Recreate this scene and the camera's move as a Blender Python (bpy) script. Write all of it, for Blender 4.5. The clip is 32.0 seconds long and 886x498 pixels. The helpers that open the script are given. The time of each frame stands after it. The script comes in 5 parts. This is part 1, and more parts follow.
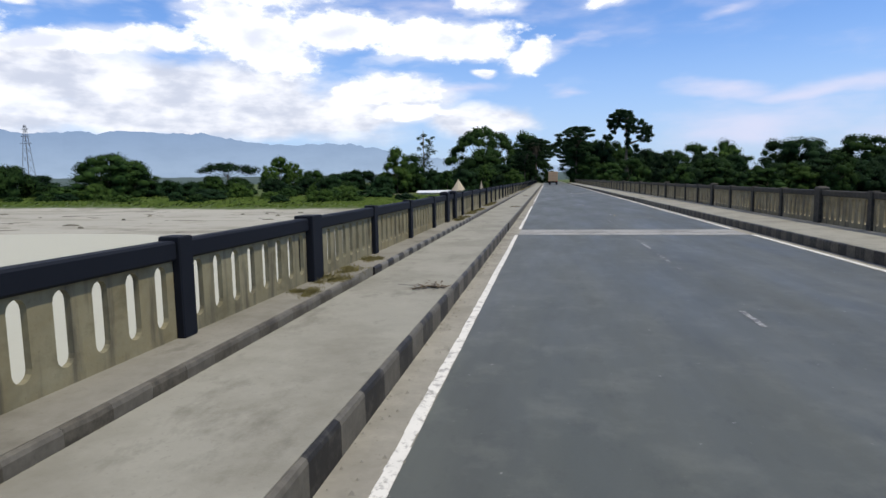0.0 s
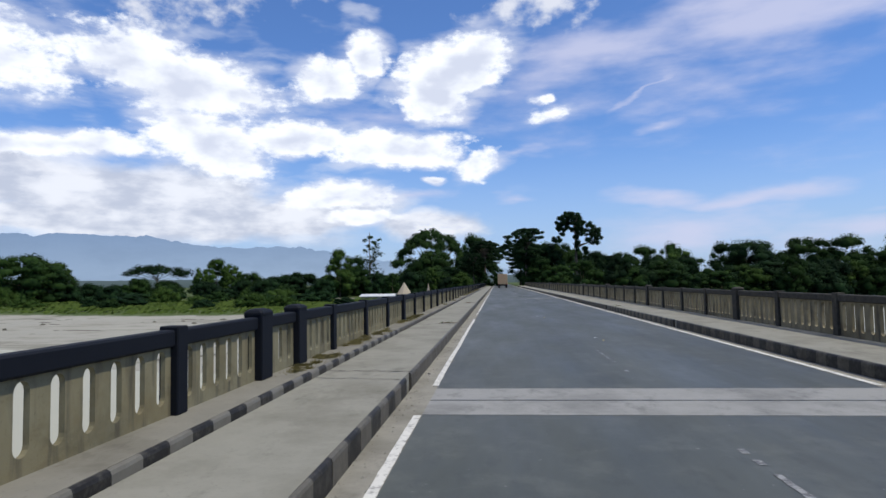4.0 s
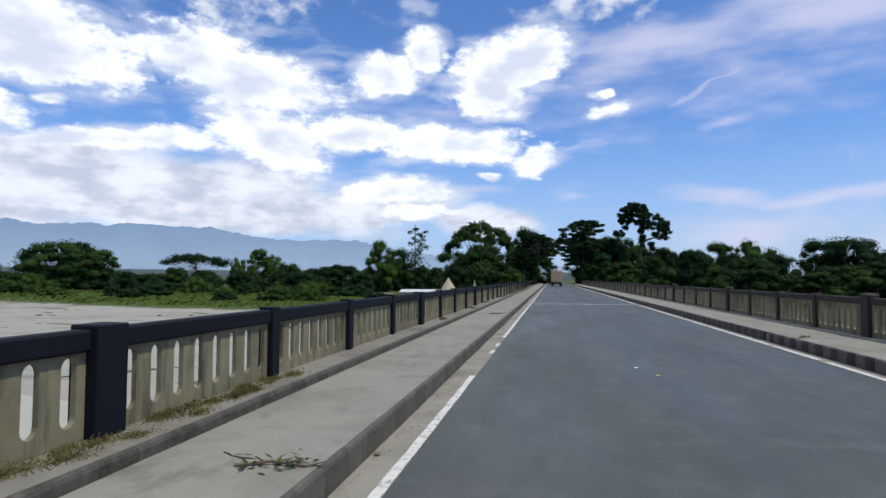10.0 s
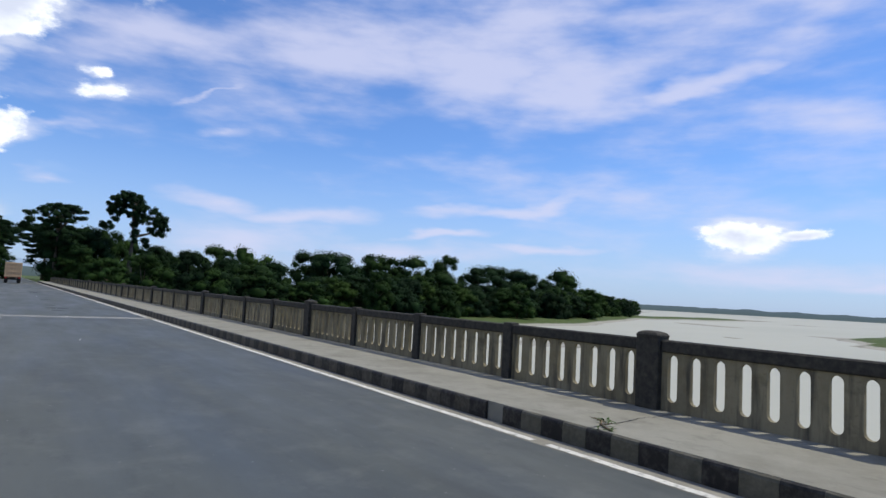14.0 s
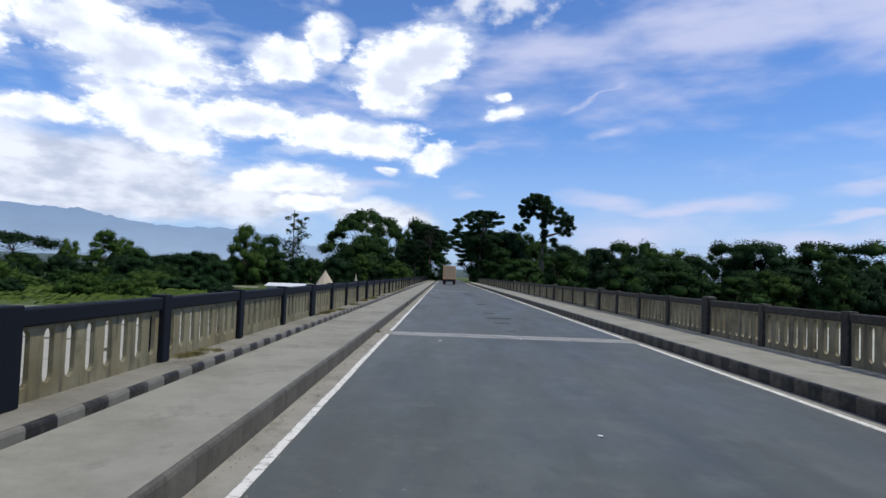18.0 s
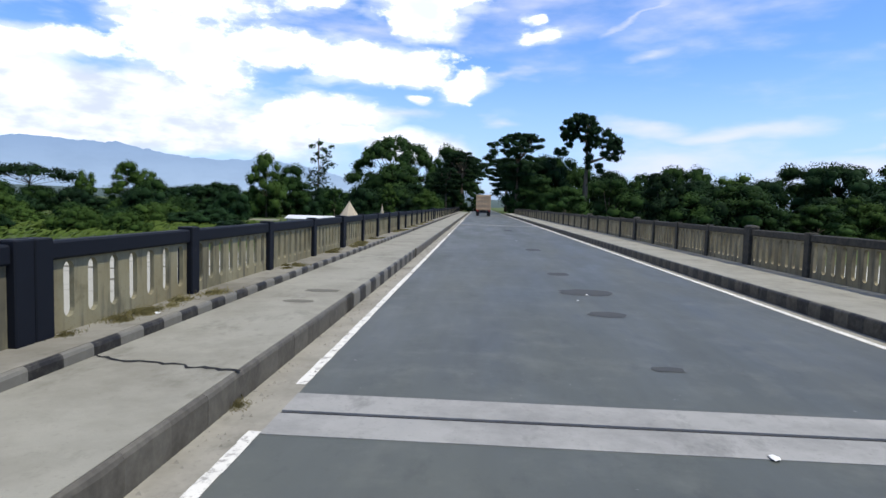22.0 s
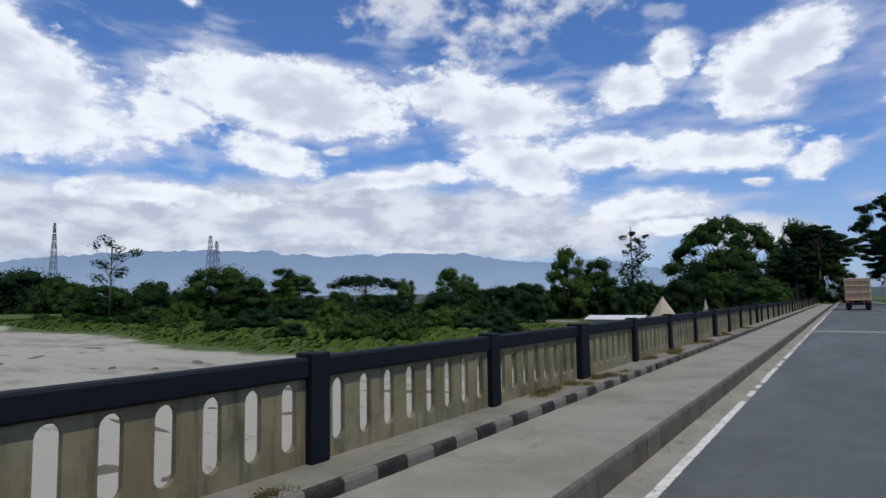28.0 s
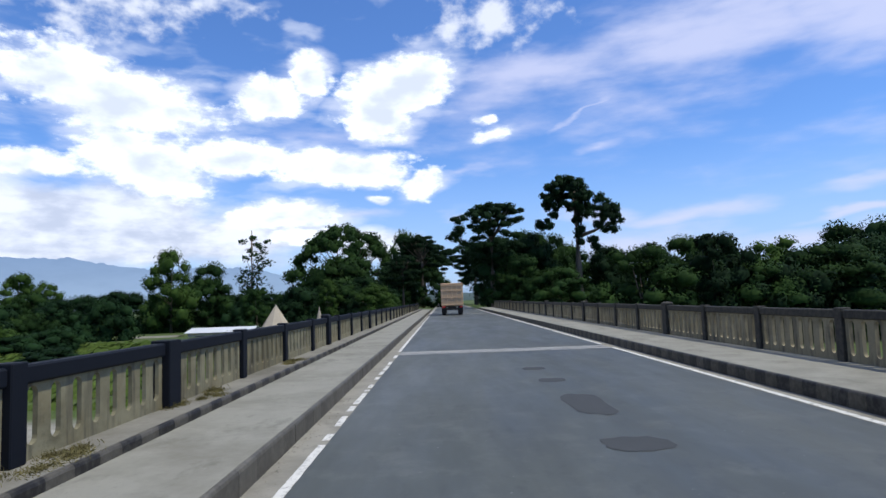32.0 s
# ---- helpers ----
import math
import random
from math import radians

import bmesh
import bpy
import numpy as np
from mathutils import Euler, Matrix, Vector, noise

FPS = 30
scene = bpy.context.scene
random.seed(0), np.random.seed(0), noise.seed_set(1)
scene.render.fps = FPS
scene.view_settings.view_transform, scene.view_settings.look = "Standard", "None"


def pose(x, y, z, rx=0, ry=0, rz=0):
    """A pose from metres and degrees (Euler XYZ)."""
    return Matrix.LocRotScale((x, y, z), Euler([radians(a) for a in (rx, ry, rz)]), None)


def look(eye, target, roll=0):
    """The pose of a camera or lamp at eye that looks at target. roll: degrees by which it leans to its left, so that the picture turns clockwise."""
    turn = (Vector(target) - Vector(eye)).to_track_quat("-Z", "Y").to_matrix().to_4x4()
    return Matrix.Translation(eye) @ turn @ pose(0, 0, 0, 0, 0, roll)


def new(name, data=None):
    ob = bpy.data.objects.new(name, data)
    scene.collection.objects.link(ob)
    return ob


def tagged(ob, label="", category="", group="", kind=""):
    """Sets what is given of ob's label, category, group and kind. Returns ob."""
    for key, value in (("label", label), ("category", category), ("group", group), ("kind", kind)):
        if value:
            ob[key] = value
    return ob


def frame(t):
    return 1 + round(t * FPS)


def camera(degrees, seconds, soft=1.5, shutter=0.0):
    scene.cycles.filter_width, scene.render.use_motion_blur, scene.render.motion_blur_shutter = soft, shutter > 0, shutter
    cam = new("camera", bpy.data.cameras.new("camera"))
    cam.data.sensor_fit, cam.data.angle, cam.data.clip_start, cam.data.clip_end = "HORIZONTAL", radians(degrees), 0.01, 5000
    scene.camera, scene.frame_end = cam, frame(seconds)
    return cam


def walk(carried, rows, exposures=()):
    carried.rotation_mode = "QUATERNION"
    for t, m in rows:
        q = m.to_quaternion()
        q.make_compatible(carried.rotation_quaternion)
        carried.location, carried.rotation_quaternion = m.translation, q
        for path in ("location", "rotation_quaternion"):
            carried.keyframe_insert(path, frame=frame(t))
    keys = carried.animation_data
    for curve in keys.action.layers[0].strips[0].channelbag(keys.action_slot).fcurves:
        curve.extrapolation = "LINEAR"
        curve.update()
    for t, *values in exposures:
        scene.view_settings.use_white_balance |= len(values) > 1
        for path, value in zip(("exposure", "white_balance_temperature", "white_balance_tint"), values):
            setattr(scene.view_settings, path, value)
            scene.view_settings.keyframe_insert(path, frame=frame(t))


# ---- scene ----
cam = camera(72.0, 32.0, soft=1.5)
PATH = [
    (0.0, pose(-0.439, 0.00, 1.744, 83.53, 0.90, 9.62)),
    (0.5, pose(-0.431, 1.47, 1.737, 87.21, 0.69, 6.89)),
    (1.0, pose(-0.423, 2.92, 1.736, 91.66, 0.21, 8.02)),
    (1.5, pose(-0.411, 4.32, 1.727, 93.63, -1.00, 8.88)),
    (2.0, pose(-0.397, 5.70, 1.716, 91.67, -0.09, 8.02)),
    (2.5, pose(-0.390, 7.07, 1.715, 91.05, 0.61, 6.76)),
    (3.0, pose(-0.391, 8.45, 1.720, 91.86, 0.24, 5.85)),
    (3.5, pose(-0.351, 9.82, 1.706, 93.36, 0.94, 4.98)),
    (5.5, pose(-0.299, 15.31, 1.690, 91.71, 0.37, 8.47)),
    (6.0, pose(-0.305, 16.74, 1.685, 93.39, 0.22, 14.50)),
    (6.5, pose(-0.246, 18.13, 1.685, 93.06, 0.77, 18.93)),
    (7.0, pose(-0.195, 19.53, 1.682, 92.97, 0.57, 20.81)),
    (7.5, pose(-0.150, 20.93, 1.676, 94.36, 0.23, 19.73)),
    (8.0, pose(-0.110, 22.37, 1.666, 92.18, -0.19, 14.76)),
    (8.5, pose(-0.100, 23.84, 1.668, 92.27, -0.51, 10.35)),
    (9.0, pose(-0.097, 25.33, 1.665, 91.78, -0.21, 7.77)),
    (9.5, pose(-0.062, 26.78, 1.675, 92.87, -0.31, 10.73)),
    (10.0, pose(-0.030, 28.22, 1.680, 92.72, -0.36, 10.05)),
    (10.5, pose(0.002, 29.66, 1.680, 94.46, -0.35, 6.71)),
    (11.0, pose(0.030, 31.10, 1.678, 93.93, -0.77, -2.54)),
    (11.5, pose(0.056, 32.54, 1.673, 92.84, -1.05, -14.97)),
    (12.0, pose(0.080, 33.98, 1.663, 92.83, -1.97, -25.91)),
    (12.5, pose(0.084, 35.42, 1.666, 94.42, -1.78, -35.35)),
    (13.0, pose(0.092, 36.87, 1.663, 95.31, -1.63, -41.68)),
    (13.5, pose(0.094, 38.35, 1.680, 94.48, -2.47, -39.89)),
    (14.0, pose(0.099, 39.87, 1.693, 94.48, -3.16, -35.71)),
    (14.5, pose(0.098, 41.42, 1.706, 94.72, -3.16, -32.86)),
    (15.0, pose(0.100, 42.98, 1.720, 97.80, -1.31, -26.93)),
    (15.5, pose(0.105, 44.53, 1.711, 95.94, -2.19, -18.20)),
    (17.5, pose(0.140, 50.72, 1.683, 93.17, -1.61, -3.44)),
    (18.0, pose(0.132, 52.28, 1.689, 92.46, -2.11, 0.09)),
    (18.5, pose(0.128, 53.84, 1.707, 93.87, -2.82, 5.05)),
    (19.0, pose(0.120, 55.38, 1.716, 93.69, -1.48, 11.60)),
    (19.5, pose(0.128, 56.92, 1.707, 94.60, 0.00, 19.71)),
    (20.0, pose(0.163, 58.54, 1.707, 94.99, 0.75, 22.22)),
    (20.5, pose(0.205, 60.24, 1.706, 93.18, 1.25, 14.65)),
    (21.0, pose(0.206, 61.87, 1.699, 90.67, 0.47, 7.53)),
    (21.5, pose(0.197, 63.40, 1.683, 87.84, -0.31, 4.48)),
    (22.0, pose(0.204, 64.99, 1.685, 85.84, -1.68, 3.24)),
    (22.5, pose(0.214, 66.59, 1.688, 87.64, -1.09, 3.02)),
    (23.0, pose(0.229, 68.20, 1.689, 91.33, -1.18, 2.52)),
    (23.5, pose(0.190, 69.81, 1.690, 93.88, -0.92, 3.69)),
    (24.0, pose(0.156, 71.44, 1.688, 96.17, -1.07, 8.43)),
    (24.5, pose(0.132, 73.10, 1.683, 98.00, -0.92, 22.43)),
    (25.0, pose(0.117, 74.77, 1.674, 97.80, -0.75, 34.54)),
    (25.5, pose(0.118, 76.44, 1.686, 98.62, -0.43, 41.12)),
    (27.5, pose(0.141, 83.17, 1.714, 94.90, 1.30, 39.52)),
    (28.0, pose(0.138, 84.80, 1.714, 94.80, 0.81, 33.44)),
    (28.5, pose(0.104, 86.43, 1.717, 93.44, -0.64, 23.41)),
    (29.0, pose(0.092, 88.12, 1.720, 94.86, -0.18, 16.24)),
    (29.5, pose(0.096, 89.84, 1.717, 93.42, 0.44, 10.33)),
    (30.0, pose(0.104, 91.57, 1.713, 94.26, 1.32, 7.31)),
    (30.5, pose(0.109, 93.30, 1.707, 93.21, 1.35, 5.29)),
    (31.0, pose(0.124, 95.04, 1.695, 93.84, 1.17, 3.38)),
    (31.5, pose(0.145, 96.81, 1.704, 95.21, 1.85, 1.25)),
    (32.0, pose(0.174, 98.60, 1.712, 94.74, 2.02, 0.01)),
]
walk(cam, PATH, ((0, 0.0, 6650, 10), (1.5, -0.2, 6450, 10), (2, -0.25, 6400, 10), (3, -0.22, 6400, 10), (6, -0.22, 6350, 10), (8, -0.3, 6350, 10), (9, -0.16, 6350, 10), (11, -0.2, 6300, 10), (13, -0.16, 6350, 10), (15, -0.14, 6350, 10), (18, -0.18, 6250, 10), (19, -0.2, 6200, 10), (20, -0.28, 6150, 10), (21, -0.08, 6300, 10), (22, 0.24, 6350, 10), (23, 0.2, 6300, 10), (24, -0.14, 6150, 10), (25, -0.62, 5850, 11), (27.5, -0.56, 6250, 10), (28, -0.46, 6300, 10), (30, -0.19, 6150, 10), (32, -0.04, 6100, 10)))

# ---------------------------------------------------------------- world: sky with clouds
SUN_EL, SUN_AZ = 64.0, 112.0      # degrees; azimuth clockwise from the road's direction


def make_sky():
    w = bpy.data.worlds.new("sky")
    w.use_nodes = True
    nt = w.node_tree
    nt.nodes.clear()

    def node(kind):
        return nt.nodes.new(kind)

    def put(sock, v):
        if hasattr(v, "is_linked"):
            nt.links.new(v, sock)
        else:
            sock.default_value = v

    def op(kind, a, b=0.0, c=0.0, clamp=False):
        n = node("ShaderNodeMath")
        n.operation, n.use_clamp = kind, clamp
        for s, v in zip(n.inputs, (a, b, c)):
            put(s, v)
        return n.outputs[0]

    def vec(kind, a, b=(0, 0, 0)):
        n = node("ShaderNodeVectorMath")
        n.operation = kind
        put(n.inputs[0], a)
        put(n.inputs[1], b)
        return n.outputs["Value" if kind == "LENGTH" else "Vector"]

    def ramp(v, a, b, c=0.0, d=1.0):
        n = node("ShaderNodeMapRange")
        n.interpolation_type = "SMOOTHSTEP"
        for s, x in zip(n.inputs, (v, a, b, c, d)):
            put(s, x)
        return n.outputs[0]

    def fbm(v, scale, detail, rough=0.55):
        n = node("ShaderNodeTexNoise")
        put(n.inputs["Vector"], v)
        n.inputs["Scale"].default_value, n.inputs["Detail"].default_value, n.inputs["Roughness"].default_value = scale, detail, rough
        return n.outputs["Fac"], n.outputs["Color"]

    def mix(f, a, b):
        n = node("ShaderNodeMix")
        n.data_type = "RGBA"
        put(n.inputs[0], f)
        put(n.inputs[6], a)
        put(n.inputs[7], b)
        return n.outputs[2]

    way = node("ShaderNodeTexCoord").outputs["Generated"]
    xyz = node("ShaderNodeSeparateXYZ")
    put(xyz.inputs[0], way)
    az = op("MULTIPLY", op("ARCTAN2", xyz.outputs[0], xyz.outputs[1]), 57.2958)
    el = op("MULTIPLY", op("ARCSINE", xyz.outputs[2]), 57.2958)
    flat = node("ShaderNodeCombineXYZ")
    put(flat.inputs[0], az)
    put(flat.inputs[1], el)
    place = flat.outputs[0]
    big = vec("MULTIPLY", vec("SUBTRACT", fbm(place, 0.16, 2)[1], (0.5, 0.5, 0.5)), (4.2, 1.5, 0))
    small = vec("MULTIPLY", vec("SUBTRACT", fbm(vec("MULTIPLY", place, (0.6, 1.15, 1)), 0.55, 4, 0.5)[1], (0.5, 0.5, 0.5)), (2.0, 0.8, 0))
    rough = vec("ADD", place, vec("ADD", big, small))
    soft = vec("ADD", place, vec("MULTIPLY", vec("SUBTRACT", fbm(vec("MULTIPLY", place, (0.35, 1, 1)), 0.28, 4, 0.5)[1], (0.5, 0.5, 0.5)), (10.0, 3.6, 0)))
    fields = {}

    def blob(kind, a, e, wide, high, turn, amp, at):
        m = node("ShaderNodeMapping")
        m.vector_type = "TEXTURE"
        put(m.inputs["Vector"], at)
        m.inputs["Location"].default_value = (a, e, 0)
        m.inputs["Rotation"].default_value = (0, 0, radians(turn))
        m.inputs["Scale"].default_value = (wide * 1.12, high * 1.14, 1)
        f = op("MULTIPLY_ADD", vec("LENGTH", m.outputs[0]), -amp, amp)
        fields[kind] = op("MAXIMUM", fields[kind], f) if kind in fields else f

    def cumulus(*p):
        blob("cumulus", *p, rough)

    def mottled(*p):
        blob("mottled", *p, rough)

    def bank(*p):
        blob("bank", *p, rough)

    def cirrus(*p):
        blob("cirrus", *p, soft)

    cumulus(-71.8, 19.6, 9.9, 3.4, -17, 1.20)
    cumulus(-70.2, 14.2, 12.6, 2.8, 2, 1.10)
    cumulus(-58.4, 15.9, 4.1, 1.9, -7, 1.00)
    cumulus(-47.9, 18.4, 11.2, 3.2, -5, 1.30)
    cumulus(-28.8, 17.8, 8.3, 3.1, -13, 1.00)
    cumulus(-48.4, 13.1, 4.4, 1.5, -17, 0.90)
    cumulus(-37.9, 11.3, 8.5, 1.0, 8, 0.95)
    cumulus(-26.3, 12.6, 5.9, 2.7, -25, 1.00)
    cumulus(-18.5, 13.2, 5.3, 1.5, 1, 1.00)
    cumulus(-9.3, 12.4, 6.2, 1.8, -4, 1.10)
    cumulus(-1.5, 10.9, 2.5, 1.2, 16, 1.00)
    cumulus(-11.7, 20.9, 2.2, 1.7, 14, 1.10)
    cumulus(-15.5, 18.6, 3.7, 1.7, 22, 0.75)
    cumulus(-3.7, 19.6, 5.3, 2.7, 18, 1.15)
    cumulus(-5.1, 17.0, 3.0, 2.3, -2, 1.10)
    mottled(-36.2, 26.8, 5.8, 3.0, 1, 0.75)
    mottled(-27.1, 24.6, 5.3, 2.4, 8, 0.60)
    mottled(-31.4, 22.2, 3.4, 1.5, 10, 0.70)
    mottled(-22.7, 27.3, 5.3, 2.6, -3, 0.60)
    bank(-63.4, 6.5, 15.8, 2.6, -0, 0.95)
    bank(-45.9, 8.3, 14.9, 2.4, -0, 0.95)
    bank(-31.3, 7.6, 11.9, 2.5, -0, 0.95)
    bank(-19.9, 6.1, 9.2, 1.7, 5, 0.85)
    bank(-71.4, 7.9, 7.4, 2.7, -2, 0.90)
    cumulus(-58.7, 9.3, 7.2, 1.1, -2, 0.80)
    cumulus(-14.9, 8.1, 4.6, 1.2, 4, 0.95)
    cumulus(-6.2, 9.5, 1.1, 0.4, 1, 0.90)
    cumulus(-43.9, 13.8, 0.9, 0.4, 12, 0.80)
    cumulus(-56.5, 25.6, 1.2, 0.6, -13, 0.70)
    cumulus(-15.0, 7.8, 5.0, 1.0, 4, 1.00)
    cumulus(-13.0, 6.2, 3.5, 0.7, -0, 0.90)
    bank(-6.0, 5.3, 4.4, 1.3, -4, 0.85)
    cirrus(1.4, 7.6, 1.6, 0.4, 5, 0.50)
    cirrus(-8.2, 8.1, 3.0, 0.5, -5, 0.50)
    cirrus(2.0, 11.7, 2.4, 0.4, 2, 0.50)
    cirrus(-10.9, 15.6, 5.4, 1.1, -7, 0.55)
    cirrus(9.9, 20.1, 9.5, 2.1, 7, 0.90)
    cirrus(25.1, 21.8, 12.5, 3.4, 1, 0.95)
    cirrus(37.7, 20.8, 10.7, 3.9, -6, 1.00)
    cirrus(47.6, 19.1, 9.7, 3.2, 0, 1.00)
    cirrus(57.9, 19.1, 6.2, 1.1, 16, 1.00)
    cirrus(42.3, 24.8, 9.6, 2.9, 1, 0.80)
    cirrus(13.1, 16.4, 3.3, 0.5, 35, 0.70)
    cirrus(15.4, 13.7, 2.6, 0.5, 2, 0.50)
    cumulus(5.4, 15.2, 2.1, 0.6, 7, 0.70)
    cumulus(4.6, 16.5, 0.9, 0.4, -2, 0.70)
    cirrus(67.7, 15.0, 12.6, 2.8, -8, 0.50)
    cirrus(65.7, 23.1, 5.9, 2.8, 26, 0.55)
    cirrus(15.6, 7.4, 4.3, 1.0, -5, 0.90)
    cirrus(21.5, 6.7, 6.8, 0.9, 0, 0.85)
    cirrus(41.8, 8.6, 9.9, 0.7, 8, 1.00)
    cirrus(35.4, 5.7, 6.5, 0.4, 7, 0.80)
    cirrus(44.0, 4.8, 5.0, 0.5, 2, 0.80)
    cirrus(17.3, 4.2, 8.2, 2.2, 4, 0.70)
    cirrus(31.6, 3.6, 9.9, 1.0, 3, 0.60)
    cumulus(61.9, 6.1, 3.6, 1.2, 5, 0.75)
    cumulus(61.7, 6.7, 1.8, 1.0, 0, 0.75)
    cumulus(66.3, 6.5, 1.8, 0.5, 3, 0.80)
    cirrus(62.7, 3.2, 15.8, 1.2, 0, 0.55)
    cirrus(72.3, 2.6, 7.4, 0.6, -0, 0.60)
    cirrus(40.4, 22.6, 19.9, 5.3, -12, 0.60)
    cirrus(59.1, 25.0, 18.3, 5.1, 4, 0.45)
    cirrus(52.3, 9.6, 15.4, 2.8, -3, 0.30)
    bank(-58.4, 4.9, 20.4, 1.6, -0, 0.80)
    bank(-33.8, 5.3, 16.4, 1.3, -2, 0.75)
    mottled(5.3, 25.1, 6.2, 2.4, 7, 0.75)
    cirrus(13.0, 16.6, 12.3, 2.9, 4, 0.30)
    # the sky goes on with the same kinds of cloud outside the part that is seen
    mottled(-100, 24, 26, 10, 0, 0.9)
    mottled(120, 30, 30, 9, 0, 0.8)
    mottled(178, 28, 40, 10, 0, 0.8)
    bank(-110, 7, 30, 4, 0, 0.9)
    mottled(0, 48, 90, 9, 0, 0.7)
    # unseen cloud around the zenith, added to make the overhead fill light less blue
    mottled(0, 74, 180, 16, 0, 0.9)

    fine = fbm(vec("MULTIPLY", rough, (0.42, 1.25, 1)), 0.40, 7, 0.55)[0]
    billow = fbm(vec("MULTIPLY", place, (0.75, 1.2, 1)), 0.85, 6, 0.6)[0]
    speck = fbm(vec("MULTIPLY", place, (0.8, 1.1, 1)), 0.52, 5, 0.52)[0]
    streak = fbm(vec("MULTIPLY", place, (0.38, 1.25, 1)), 0.36, 5, 0.52)[0]
    a_cum = ramp(op("ADD", fields["cumulus"], op("ADD", op("MULTIPLY_ADD", fine, 1.25, -0.625), op("MULTIPLY_ADD", billow, 1.2, -0.6))), -0.04, 0.38)
    a_veil = op("MULTIPLY", ramp(op("ADD", fields["cumulus"], op("MULTIPLY_ADD", streak, 1.8, -0.9)), -0.35, 0.4), 0.72)
    side = op("MULTIPLY", ramp(az, 8.0, -14.0), ramp(el, 2.0, 8.0))
    a_wisp = op("MULTIPLY", op("MULTIPLY", ramp(fbm(vec("MULTIPLY", rough, (0.42, 1.2, 1)), 0.28, 4, 0.5)[0], 0.52, 0.70), side), 0.45)
    a_mot = op("MULTIPLY", ramp(op("ADD", fields["mottled"], op("MULTIPLY_ADD", speck, 2.0, -1.0)), 0.0, 0.7), 0.85)
    a_bank = op("MULTIPLY", ramp(op("ADD", fields["bank"], op("MULTIPLY_ADD", fine, 0.8, -0.4)), -0.25, 0.35), 0.92)
    a_cir = op("MULTIPLY", ramp(op("ADD", fields["cirrus"], op("MULTIPLY_ADD", streak, 1.4, -0.7)), -0.2, 0.8), 0.78)

    sky = node("ShaderNodeTexSky")
    sky.sky_type, sky.sun_disc, sky.sun_elevation, sky.sun_rotation = "NISHITA", False, radians(SUN_EL), radians(SUN_AZ)
    sky.air_density, sky.dust_density, sky.ozone_density, sky.altitude = 1.0, 0.7, 2.0, 200
    tint = node("ShaderNodeMix")
    tint.data_type, tint.blend_type = "RGBA", "MULTIPLY"
    tint.inputs[0].default_value = 1.0
    put(tint.inputs[6], sky.outputs[0])
    tint.inputs[7].default_value = (0.098, 0.133, 0.188, 1)
    blue = tint.outputs[2]
    haze = op("MULTIPLY", ramp(el, 15.0, 0.0), 0.62)
    c = mix(haze, blue, (0.56, 0.70, 1.0, 1))
    c = mix(a_cir, c, (0.82, 0.84, 1.07, 1))
    c = mix(a_mot, c, (1.10, 1.12, 1.19, 1))
    c = mix(a_veil, c, (0.92, 0.97, 1.14, 1))
    c = mix(a_wisp, c, (1.05, 1.09, 1.2, 1))
    shade = ramp(fbm(vec("MULTIPLY", place, (0.5, 1.15, 1)), 0.46, 5, 0.52)[0], 0.35, 0.64)
    c = mix(a_bank, c, mix(shade, (0.72, 0.77, 0.91, 1), (1.16, 1.18, 1.25, 1)))
    puff = fbm(vec("MULTIPLY", vec("ADD", place, (3.0, 1.4, 0)), (0.7, 1.2, 1)), 0.30, 4, 0.5)[0]
    thick = ramp(op("ADD", fields["cumulus"], op("MULTIPLY_ADD", puff, 3.4, -1.7)), 0.20, 1.25)
    c = mix(a_cum, c, mix(thick, (1.30, 1.34, 1.41, 1), (0.87, 0.93, 1.10, 1)))
    bg = node("ShaderNodeBackground")
    put(bg.inputs[0], c)
    bg.inputs[1].default_value = 0.93
    out = node("ShaderNodeOutputWorld")
    put(out.inputs[0], bg.outputs[0])
    w.cycles.sampling_method = "MANUAL"
    w.cycles.sample_map_resolution = 512
    scene.world = w


make_sky()
sun = new("sun", bpy.data.lights.new("sun", "SUN"))
sun.data.energy, sun.data.angle, sun.data.color = 3.95, radians(0.6), (1.0, 0.93, 0.775)
sun_way = Vector((math.sin(radians(SUN_AZ)) * math.cos(radians(SUN_EL)), math.cos(radians(SUN_AZ)) * math.cos(radians(SUN_EL)), math.sin(radians(SUN_EL))))
sun.matrix_world = look(sun_way * 60, (0, 0, 0))

# ---------------------------------------------------------------- materials


